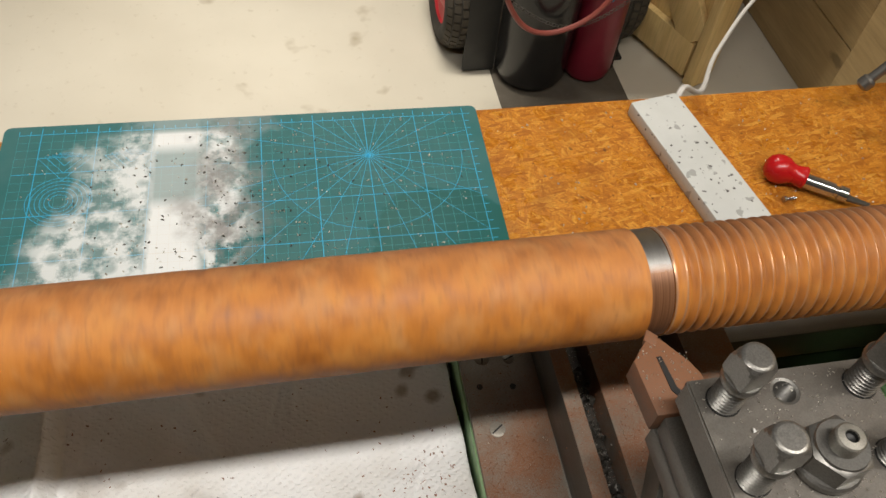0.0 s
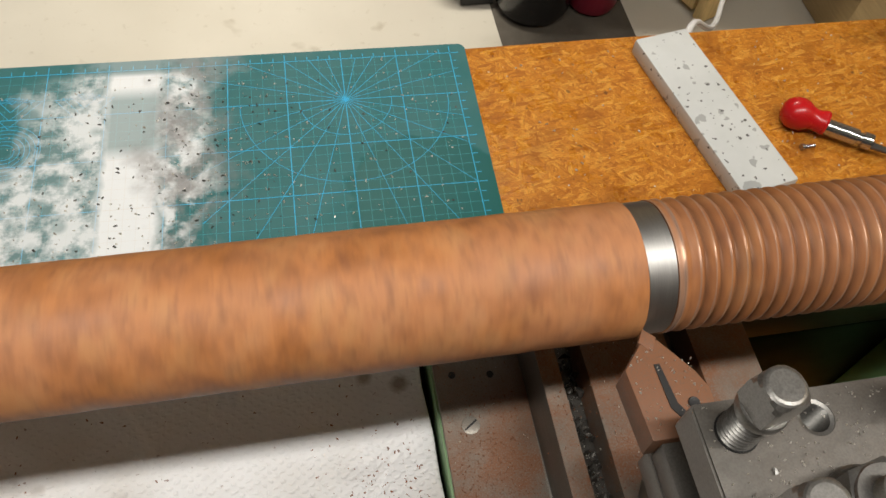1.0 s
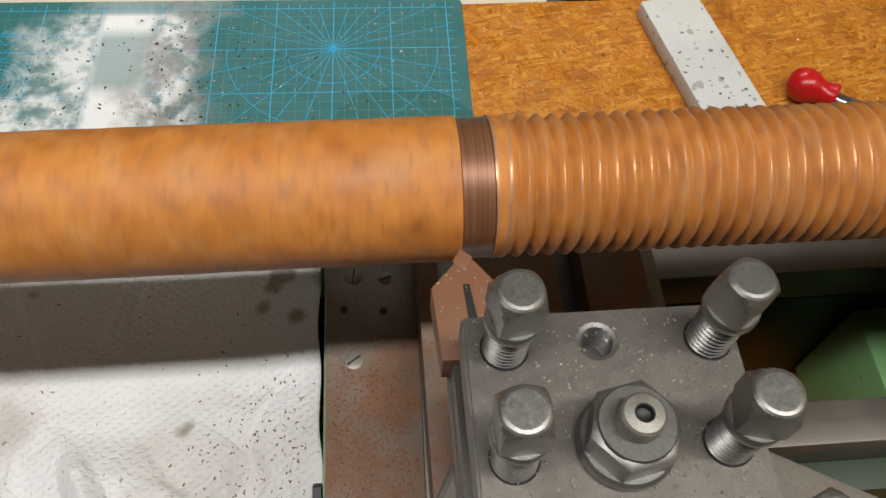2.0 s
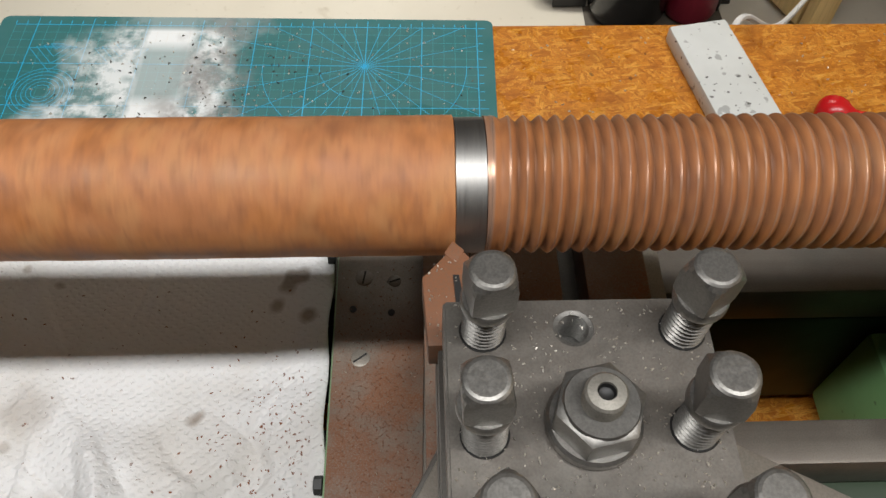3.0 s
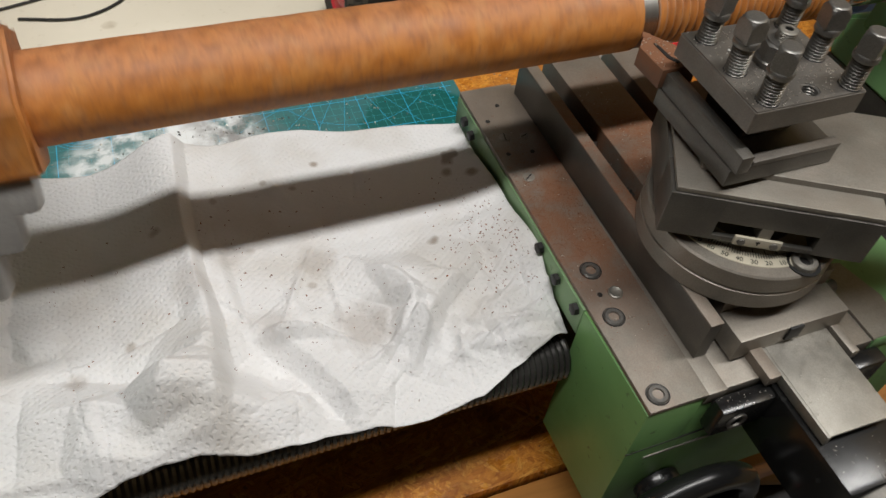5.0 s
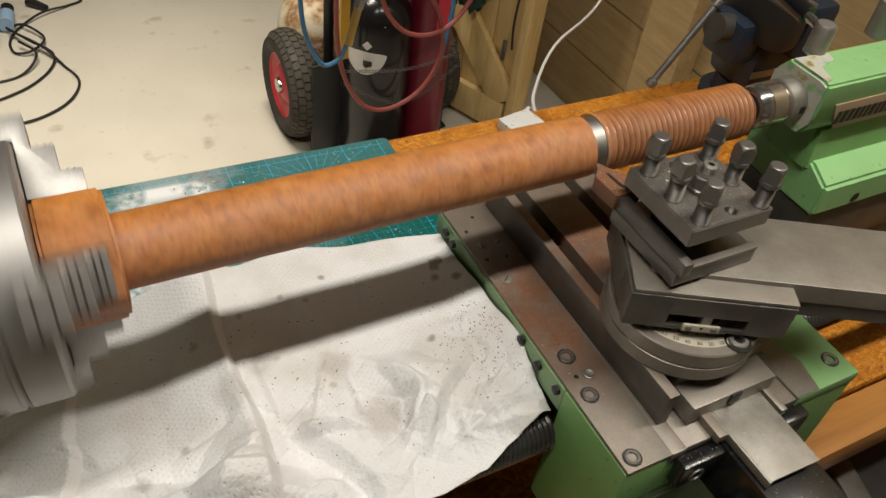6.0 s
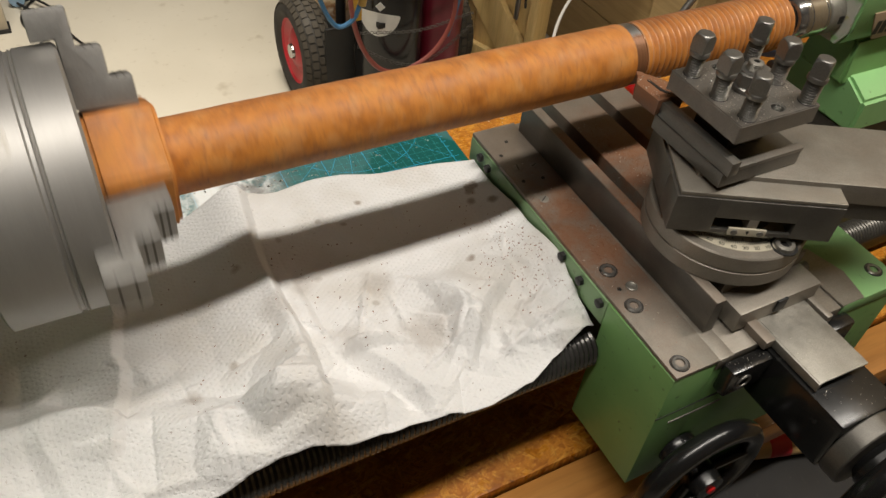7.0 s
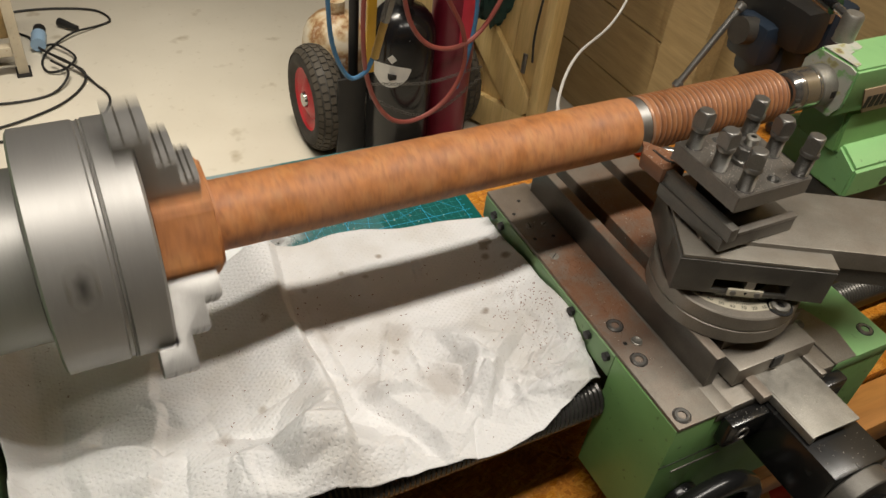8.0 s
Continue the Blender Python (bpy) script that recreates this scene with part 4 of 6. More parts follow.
    for k in range(3):
        a = radians(20 + 120 * k)
        part("spoke", rod(ax @ Vector((0.030, 0.01 * math.sin(a), 0.01 * math.cos(a))), ax @ Vector((0.036, 0.037 * math.sin(a), 0.037 * math.cos(a))), 0.006, 12), BLACK, hub)
    # apron handwheel
    ax = Matrix.Translation((-0.020, -0.1870, 0.072)) @ Matrix.Rotation(radians(-90), 4, "Z")
    hub = part("apron_handwheel", spun([(0, 0.0), (0, 0.016), (0.006, 0.016), (0.012, 0.012), (0.026, 0.014), (0.04, 0.012), (0.041, 0.0)], ax, 32), BLACK, car, "glossy black apron handwheel")
    part("rim", torus(0.050, 0.0085, ax @ Matrix.Translation((0.026, 0, 0))), BLACK, hub)
    for k in range(3):
        a = radians(-35 + 120 * k)
        part("spoke", rod(ax @ Vector((0.024, 0.01 * math.sin(a), 0.01 * math.cos(a))), ax @ Vector((0.026, 0.046 * math.sin(a), 0.046 * math.cos(a))), 0.0058, 12), BLACK, hub)
    part("red_mark", spun([(0.041, 0.004), (0.0425, 0.003), (0.0425, 0)], ax, 12), REDPL, hub)

    # cross slide with T-slots
    cs = thing("cross_slide", pose(0.03, -0.03, S), "steel cross slide with T-slots full of swarf", "cross slide")
    T = 0.2125
    for x0, x1, m, y0 in ((0.0030, 0.0420, DUSTY, -0.1500), (0.0530, 0.0800, DUSTY, -0.1500)):
        part("land", box(x0, x1, y0, 0.086, S + 0.012, T, 0.0008), m, cs, "rust-dusted slide surface")
    part("land", box(-0.0172, -0.0085, -0.1635, 0.086, T - 0.0012, T, 0.0004), DUSTY, cs, "rust-dusted slide surface")
    part("slot_floor", box(-0.0165, 0.0795, -0.149, 0.085, S + 0.003, S + 0.0118, 0.0005), DARK, cs, "dark T-slot floor")
    part("side_wall", box(-0.0172, -0.0086, -0.1633, 0.0858, S - 0.0004, T - 0.0013, 0.0006), DARK, cs)
    part("slide_nose", box(0.0020, 0.0800, -0.1720, -0.1502, S + 0.001, T - 0.012, 0.001), SLIDE, cs, "ground steel nose of the slide")
    part("nose_notch", box(0.036, 0.046, -0.1735, -0.1716, S + 0.008, T - 0.0118, 0.0005), BLACKM, cs)
    part("gib_screw", rod((0.0802, -0.13, S + 0.012), (0.0900, -0.13, S + 0.012), 0.004, 12), DARK, cs)
    part("gib_screw", rod((0.0802, -0.15, S + 0.012), (0.0890, -0.15, S + 0.012), 0.004, 12), DARK, cs)


def torus(big, small, m, count=56, around=14):
    bm = bmesh.new()
    rings = []
    for i in range(count):
        a = 2 * PI * i / count
        rings.append([bm.verts.new(m @ Vector((small * math.sin(2 * PI * k / around), (big + small * math.cos(2 * PI * k / around)) * math.sin(a), (big + small * math.cos(2 * PI * k / around)) * math.cos(a)))) for k in range(around)])
    for i in range(count):
        a, b = rings[i], rings[(i + 1) % count]
        for k in range(around):
            bm.faces.new((a[k], a[(k + 1) % around], b[(k + 1) % around], b[k]))
    return bm


def build_compound():
    c = pose(0.031, -0.1045, 0.2125, 0, 0, -29)
    co = thing("compound_slide", c, "swivelled steel compound slide with a degree dial", "compound slide")
    D = Matrix.Translation((0.0027, -0.0008, 0))
    part("swivel_base", spun([(0, 0.0), (0, 0.0560), (0.001, 0.0570), (0.0120, 0.0570), (0.0125, 0.0560), (0.0135, 0.0560), (0.0140, 0.0568), (0.0252, 0.0568), (0.0262, 0.0558), (0.0264, 0.0)], D @ UPRIGHT, 96), SLIDE, co, "round steel swivel base", local=True)
    dial = part("degree_dial", spun([(0.0262, 0.0300), (0.0267, 0.0302), (0.0267, 0.0490), (0.0262, 0.0492)], D @ UPRIGHT, 96, closed=False), SCALE, co, "pale engraved degree scale", local=True)
    marks = bmesh.new()
    for k in range(-42, 43, 2):
        a = radians(k - 90)
        long = 0.006 if k % 10 == 0 else 0.0035
        box(0.0432 - long, 0.0432, -0.00014, 0.00014, 0.0268, 0.0271, bm=marks, turn=D @ Matrix.Rotation(a, 4, "Z"))
    part("degree_marks", marks, INK, dial, "black engraved degree lines", smooth=False, local=True)
    # numerals on the scale
    for k, text in ((-10, "40"), (0, "30"), (10, "20"), (20, "10"), (-20, "50"), (-30, "60"), (-40, "70")):
        a = radians(k - 90)
        curve = bpy.data.curves.new("numeral", "FONT")
        curve.body, curve.size, curve.align_x, curve.extrude = text, 0.0043, "CENTER", 0.00005
        tmp = bpy.data.objects.new("numeral_tmp", curve)
        me = bpy.data.meshes.new_from_object(tmp)
        bpy.data.objects.remove(tmp)
        me.transform(D @ Matrix.Translation((0.0478 * math.cos(a), 0.0478 * math.sin(a), 0.0269)) @ Matrix.Rotation(a + PI / 2, 4, "Z"))
        me.materials.append(INK)
        ob = new("numeral", me)
        ob.parent = dial
    # lower block with the window over the scale, cut as four pieces round the opening
    z0, z1 = 0.0335, 0.0630
    part("lower_block", box(-0.0530, 0.0585, -0.0150, 0.0430, z0, z1, 0.001), DARK, co, "dark steel block with a window slot", local=True)
    part("block_cheek", box(-0.0530, -0.0235, -0.0420, -0.0149, z0, z1 - 0.0002, 0.0008), DARK, co, local=True)
    part("block_cheek", box(0.0305, 0.0585, -0.0420, -0.0149, z0, z1 - 0.0002, 0.0008), DARK, co, local=True)
    part("block_bridge", box(-0.0238, 0.0308, -0.0420, -0.0149, z0 + 0.0135, z1 - 0.0004, 0.0006), DARK, co, local=True)
    part("block_sill", box(-0.0238, 0.0308, -0.0419, -0.0390, z0 + 0.0002, z0 + 0.0035, 0.0004), DARK, co, local=True)
    part("index_plate", box(-0.0120, 0.0135, -0.0436, -0.0418, z0 + 0.0004, z0 + 0.0066, 0.0004), SCALE, co, "pale index plate with two screws", local=True)
    for x in (-0.0080, 0.0095):
        part("index_screw", spun([(0, 0.0023), (0.0008, 0.0021), (0.0008, 0)], Matrix.Translation((x, -0.0436, z0 + 0.0034)) @ Matrix.Rotation(radians(-90), 4, "Z"), 14), BOLT, co, local=True)
    part("index_arrow", slab([(-0.0005, z0 + 0.0050), (0.0021, z0 + 0.0050), (0.0008, z0 + 0.0020)], 0.0435, 0.0438, turn=Matrix.Rotation(radians(90), 4, "X")), INK, co, "black index arrow", smooth=False, local=True)
    part("window_web", box(0.0000, 0.0065, -0.0419, -0.0300, z0 + 0.0034, z0 + 0.0136, 0.0003), SLIDE, co, local=True)
    # sloped dovetail step, then the long top plate
    step = slab([(-0.0510, -0.0410), (0.0585, -0.0410), (0.0585, 0.0420), (-0.0510, 0.0420)], z1, z1 + 0.003, 0.0006)
    part("step", step, SLIDE, co, local=True)
    part("top_plate", box(-0.0380, 0.175, -0.0245, 0.0425, z1 - 0.0095, z1 + 0.0066, 0.0012), SLIDE, co, "long ground steel top slide", local=True)
    part("side_gib", box(0.0590, 0.150, -0.0225, 0.0400, z1 - 0.024, z1 - 0.0100, 0.0008), DARK, co, local=True)
    # clamp screw on the dial
    loc = c.inverted() @ Vector((0.0375, -0.1560, 0.2385))
    s = part("clamp_screw", spun([(0, 0.0070), (0.0030, 0.0070), (0.0038, 0.0062), (0.0038, 0.0040), (0.0012, 0.0036), (0.0012, 0.0)], Matrix.Translation(loc) @ UPRIGHT, 28), COVER, co, "socket-head clamp screw", local=True)
    part("recess", spun([(0.0006, 0.0071), (0.0009, 0.0094), (0.0003, 0.0096)], Matrix.Translation(loc) @ UPRIGHT, 28, closed=False), BLACKM, s, "dark recess", local=True)
    part("socket", hexagon(0.0037, 0.0012, 0.0015, 0, 6, 0, Matrix.Translation(loc) @ UPRIGHT), BLACKM, s, local=True)


# ---------------------------------------------------------------- tool post
def drilled_plate(x0, x1, y0, y1, z0, z1, holes, r):
    """A plate with round holes right through it."""
    bm = bmesh.new()
    e = 0.0009
    loops = [[(x0 + e, y0), (x1 - e, y0), (x1, y0 + e), (x1, y1 - e), (x1 - e, y1), (x0 + e, y1), (x0, y1 - e), (x0, y0 + e)]]
    for hx, hy in holes:
        loops.append([(hx + r * math.cos(2 * PI * k / 28), hy + r * math.sin(2 * PI * k / 28)) for k in range(28)])
    edges = []
    for loop in loops:
        vs = [bm.verts.new((x, y, z0)) for x, y in loop]
        edges += [bm.edges.new((a, b)) for a, b in zip(vs, vs[1:] + vs[:1])]
    bmesh.ops.triangle_fill(bm, use_beauty=True, use_dissolve=False, edges=edges)
    out = bmesh.ops.extrude_face_region(bm, geom=bm.faces[:])
    bmesh.ops.translate(bm, vec=(0, 0, z1 - z0), verts=[v for v in out["geom"] if isinstance(v, bmesh.types.BMVert)])
    rim = [q for q in bm.edges if len(q.link_faces) == 2 and q.calc_face_angle(0) > 1.2 and all(v.co.z > z1 - 1e-5 for v in q.verts) and all(min(abs(v.co.x - x0), abs(v.co.x - x1), abs(v.co.y - y0), abs(v.co.y - y1)) < 1e-5 for v in q.verts)]
    bmesh.ops.bevel(bm, geom=rim, offset=0.0007, segments=2, affect="EDGES")
    return bm


def worn_head(x0, x1, half, turn):
    """Square bolt head whose corners are turned off and whose top is domed."""
    bm = bmesh.new()
    high = x1 - x0
    rows = ((0.0, 1.20), (0.05, 1.30), (0.10, 1.38), (0.66, 1.39), (0.74, 1.35), (0.86, 1.18), (0.955, 1.02), (0.985, 0.92), (1.0, 0.78), (1.003, 0.3))
    rings = []
    for f, limit in rows:
        ring = []
        for k in range(40):
            a = 2 * PI * k / 40
            square = half / max(abs(math.cos(a)), abs(math.sin(a)))
            q = min(square * (1 if f < 0.8 else 1.0), half * limit)
            b = a + radians(turn)
            ring.append(bm.verts.new((x0 + high * f, q * math.cos(b), q * math.sin(b))))
        rings.append(ring)
    for a, b in zip(rings, rings[1:]):
        for k in range(40):
            bm.faces.new((a[k], a[(k + 1) % 40], b[(k + 1) % 40], b[k]))
    bm.faces.new(rings[-1])
    bm.faces.new(list(reversed(rings[0])))
    return bm


def build_post():
    Z = 0.3285
    tp = thing("tool_post", pose(0.0215, -0.0900, 0.292), "four-way steel tool post with square-head clamp screws", "tool post")
    X0, X1, Y0, Y1 = -0.0128, 0.0547, -0.1235, -0.0565
    holes = ((0.0200, -0.0650), (0.0250, -0.1152))
    part("upper_plate", drilled_plate(X0, X1, Y0, Y1, Z - 0.0130, Z, holes, 0.0052), POST, tp, "dark grey upper plate dotted with swarf")
    part("core", box(X0 + 0.0170, X1 - 0.0170, Y0 + 0.0170, Y1 - 0.0170, 0.2935, Z - 0.0131, 0.002), DARK, tp)
    part("lower_plate", box(X0 - 0.0015, X1 + 0.0005, Y0 - 0.002, Y1, 0.2825, 0.2935, 0.0008), DARK, tp)
    part("base_lip", box(X0 + 0.012, X1 + 0.0008, Y0 - 0.0022, Y0 + 0.004, 0.2932, 0.2962, 0.0006), POST, tp, "raised lip of the lower plate")
    places = ((-0.0030, -0.0655, 11, 3, -1), (-0.0040, -0.0925, 2, -6, 1), (-0.0020, -0.1165, 40, -3, 0.3), (0.0482, -0.1170, 25, 2, 0.6), (0.0456, -0.0920, -14, 0, 0), (0.0474, -0.0660, 32, 2, -0.5))
    for x, y, turn, lean, up in places:
        up *= 0.001
        tilt = Matrix.Rotation(radians(lean * 0.4), 4, "Y")
        m = at_up(x, y, Z, tilt)
        prof = [(-0.010, 0.0045)]
        for k in range(12):
            x0 = -0.002 + 0.0017 * k
            prof += [(x0, 0.0043), (x0 + 0.0008, 0.0055), (x0 + 0.0010, 0.0055)]
        prof = [(a, b) for a, b in prof if a < 0.0150 + up]
        prof.append((0.0152 + up, 0.0048))
        s = part("clamp_screw", spun(prof, m, 24), BOLT, tp, "threaded square-head clamp screw")
        part("collar", spun([(0.0152 + up, 0.0), (0.0152 + up, 0.0064), (0.0160 + up, 0.0066), (0.0178 + up, 0.0066), (0.0184 + up, 0.0062)], m, 28), BOLT, s)
        hd = worn_head(0.0180 + up, 0.0306 + up, 0.0053, turn)
        hd.transform(m)
        part("square_head", hd, BOLT, s, "worn square head with rounded corners", smooth=13)
        part("thread_seat", spun([(0.0002, 0.0050), (0.0003, 0.0058), (0.0001, 0.0060)], m, 24, closed=False), BLACKM, s)
    for x, y in holes:
        rows = [(-0.0125, 0.0)] + [(-0.0125 + 0.0008 * k, 0.0040 if k % 2 else 0.0051) for k in range(16)] + [(-0.0002, 0.0053)]
        part("threaded_hole", spun(rows, at_up(x, y, Z), 28, closed=False), BOLT, tp, "empty threaded hole")
    # centre stud, nut and washer
    c = at_up(0.0215, -0.0905, Z)
    part("washer", spun([(0.0, 0.0), (0.0, 0.0108), (0.0008, 0.0114), (0.0030, 0.0114), (0.0038, 0.0106)], c, 40), BOLT, tp, "round steel washer")
    part("centre_nut", hexagon(0.0107, 0.0039, 0.0128, 12, 6, 0.0013, c), BOLT, tp, "large hexagon clamp nut")
    part("nut_face", spun([(0.0126, 0.0088), (0.0134, 0.0084), (0.0134, 0.0046)], c, 36, closed=False), BOLT, tp)
    part("stud", spun([(0.010, 0.0047)] + [(0.0130 + 0.0006 * k, 0.0049 if k % 2 else 0.0044) for k in range(10)] + [(0.0190, 0.0043), (0.0193, 0.0022), (0.0165, 0.0016), (0.0165, 0.0)], c, 28), COVER, tp, "bright threaded stud with a centre hole")

    part("stud_hole", spun([(0.0166, 0.0), (0.0175, 0.0017), (0.0188, 0.0020)], c, 20, closed=False), BLACKM, tp, "dark centre hole")

    # cutting tool clamped in the left slot
    tl = thing("cutting_tool", pose(-0.012, -0.07, 0.2937), "rust-dusted lathe tool holder clamped in the tool post", "lathe tool")
    part("shank", box(-0.0138, -0.0062, -0.1290, -0.0585, 0.2938, 0.3045, 0.0007), DARK, tl, "square steel shank")
    headline = [(-0.0180, -0.0355), (-0.0088, -0.0255), (-0.0048, -0.0270), (0.0035, -0.0385), (0.0060, -0.0440), (0.0060, -0.0580), (-0.0165, -0.0580)]
    part("head", slab(headline, 0.2940, 0.3060, 0.0006), CHIPRUST, tl, "rust-dusted clamp head")
    part("slot", slab([(-0.0088, -0.0350), (-0.0070, -0.0350), (-0.0055, -0.0480), (-0.0020, -0.0535), (-0.0045, -0.0545), (-0.0080, -0.0490)], 0.3055, 0.3064), BLACKM, tl, "dark clamp slot", smooth=False)
    part("clamp_hole", spun([(0.0, 0.0), (0.0003, 0.0017), (0.0001, 0.0019)], at_up(-0.0005, -0.0485, 0.3062), 14), BLACKM, tl, "small screw hole")
    part("insert", slab([(-0.0112, -0.0272), (-0.0085, -0.0228), (-0.0050, -0.0262), (-0.0078, -0.0310)], 0.3035, 0.3062, 0.0003), CHIPRUST, tl, "small rust-dusted carbide insert")


CHIPRUST = make_steel("dusted_tool_steel", (0.155, 0.098, 0.066), (0.21, 0.128, 0.082), 0.6, metal=0.25, scratch=(300, 300, 300), dirt=1.0)


# ---------------------------------------------------------------- tailstock
def build_tailstock():
    ts = thing("tailstock", pose(0.26, 0, 0.15), "bright green lathe tailstock with chipped paint", "tailstock")

    def prism(outline, x0, x1, bevel=0.0, lean=0.0):
        bm = bmesh.new()
        f = bm.faces.new([bm.verts.new((x0 + lean * (z - 0.15), y, z)) for y, z in outline])
        out = bmesh.ops.extrude_face_region(bm, geom=[f])
        bmesh.ops.translate(bm, vec=(x1 - x0, 0, 0), verts=[v for v in out["geom"] if isinstance(v, bmesh.types.BMVert)])
        if bevel:
            bmesh.ops.bevel(bm, geom=bm.edges[:], offset=bevel, segments=2, affect="EDGES")
        return bm

    barrel = [(-0.0270, 0.3310), (-0.0270, 0.2950), (-0.0200, 0.2820), (0.0180, 0.2820), (0.0260, 0.2950), (0.0260, 0.3180), (0.0150, 0.3325), (-0.0200, 0.3330)]
    part("barrel", prism(barrel, 0.2070, 0.46, 0.002), GREEN, ts, "bright green cast barrel")
    part("worn_nose", prism([(y * 0.95, AXIS + (z - AXIS) * 0.95) for y, z in barrel], 0.2058, 0.2073), CHIPPED, ts, "nose with chipped green paint and bare filler", smooth=False)
    part("worn_edge", slab([(0.2090, -0.0225), (0.216, -0.021), (0.222, -0.004), (0.243, 0.002), (0.246, 0.012), (0.209, 0.014)], 0.3320, 0.3335), CHIPPED, ts, "chipped patch round the stud", smooth=False)
    # darker green paints in the shade under the barrel
    part("column", prism([(-0.022, 0.283), (-0.026, 0.240), (0.026, 0.240), (0.022, 0.283)], 0.232, 0.44, 0.003), GREENDARK, ts, "green column with its shade put into the paint")
    part("base", prism([(-0.050, 0.2365), (-0.050, 0.2040), (0.046, 0.2040), (0.046, 0.2365), (0.026, 0.2500), (-0.026, 0.2500)], 0.238, 0.47, 0.003), GREEN, ts, "bright green base")
    part("sole", box(0.240, 0.47, -0.046, 0.046, 0.1505, 0.2038, 0.002), DARK, ts, "dark steel sole plate")
    part("base_slot", spun([(0, 0.0), (0.0004, 0.005), (0.0002, 0.0052)], Matrix.Translation((0.290, -0.0502, 0.214)) @ Matrix.Rotation(radians(-90), 4, "Z"), 16), BLACKM, ts)
    q = pose(0, 0, AXIS)
    part("quill", spun([(0.1900, 0.0), (0.1900, 0.0178), (0.1906, 0.0184), (0.2100, 0.0184)], q, 48), COVER, ts, "bare steel quill")
    part("quill_mark", box(0.1985, 0.2035, -0.0190, -0.0180, AXIS - 0.002, AXIS + 0.004), INK, ts, smooth=False)
    lc = part("live_centre", spun([(0.1586, 0.0), (0.1586, 0.0095), (0.1580, 0.0130), (0.1585, 0.0150), (0.1605, 0.0168), (0.1650, 0.0178), (0.1690, 0.0182), (0.1695, 0.0176), (0.1700, 0.0182), (0.1850, 0.0182), (0.1856, 0.0168), (0.1866, 0.0166), (0.1872, 0.0176), (0.1888, 0.0176), (0.1899, 0.0160)], q, 64), CHROME, ts, "polished live centre body")
    part("point", spun([(0.1470, 0.0010), (0.1500, 0.0050), (0.1505, 0.0068), (0.1590, 0.0072)], q, 40), CHROME, lc, "polished centre point")
    part("seal", spun([(0.1578, 0.0074), (0.1576, 0.0095), (0.1579, 0.0126)], q, 40, closed=False), BLACKM, lc, "dark seal ring")
    # clamp stud and lever on top
    st = Matrix.Translation((0.2375, 0.0190, 0.3315)) @ UPRIGHT
    part("clamp_stud", spun([(0, 0.0), (0, 0.0096), (0.0008, 0.0090), (0.0240, 0.0090), (0.0265, 0.0074), (0.0270, 0.0)], st, 32), COVER, ts, "plain steel quill clamp stud")
    part("lever", rod((0.2375, 0.0270, 0.3520), (0.2390, 0.0450, 0.3545), 0.0042, 14), CHROME, ts, "clamp lever")
    part("lever_grip", rod((0.2385, 0.0400, 0.3540), (0.2440, 0.1100, 0.3630), 0.0080, 20, r2=0.0105), BLACK, ts, "black plastic lever grip")
    part("oil_stud", rod((0.326, 0.028, 0.3300), (0.326, 0.028, 0.362), 0.010, 24), COVER, ts)
    part("red_cap", spun([(0, 0.013), (0.007, 0.013), (0.009, 0.008), (0.009, 0)], at_up(0.350, 0.012, 0.3325), 24), REDPL, ts, "red plastic cap")
    plate = part("nameplate", slab([(0.2270, 0.3110), (0.3500, 0.3110), (0.3500, 0.2860), (0.2380, 0.2860)], 0.0270, 0.0283, 0.0003, turn=Matrix.Rotation(radians(90), 4, "X")), TAN, ts, "tan nameplate with a black maker's mark")
    x = 0.2345
    rnd = random.Random(9)
    while x < 0.335:
        w = rnd.choice((0.0042, 0.0052, 0.0060))
        part("mark_bar", slab([(x, 0.2910), (x + w, 0.2910), (x + w + 0.0012, 0.3030), (x + 0.0012, 0.3030)], 0.0282, 0.0287, turn=Matrix.Rotation(radians(90), 4, "X")), INK, plate, smooth=False)
        x += w + 0.0020


# ---------------------------------------------------------------- paper towel
CREASES = []
crease_rnd = random.Random(21)
for k in range(54):
    CREASES.append((crease_rnd.uniform(-0.46, -0.07) if k % 2 else crease_rnd.uniform(-0.17, -0.07), crease_rnd.uniform(-0.14, -0.01) if k % 2 else crease_rnd.uniform(-0.11, -0.05), crease_rnd.uniform(0, PI), crease_rnd.uniform(0.015, 0.05), crease_rnd.uniform(0.0014, 0.0034) * crease_rnd.choice((1, 1, -1)), crease_rnd.uniform(0.0010, 0.003)))

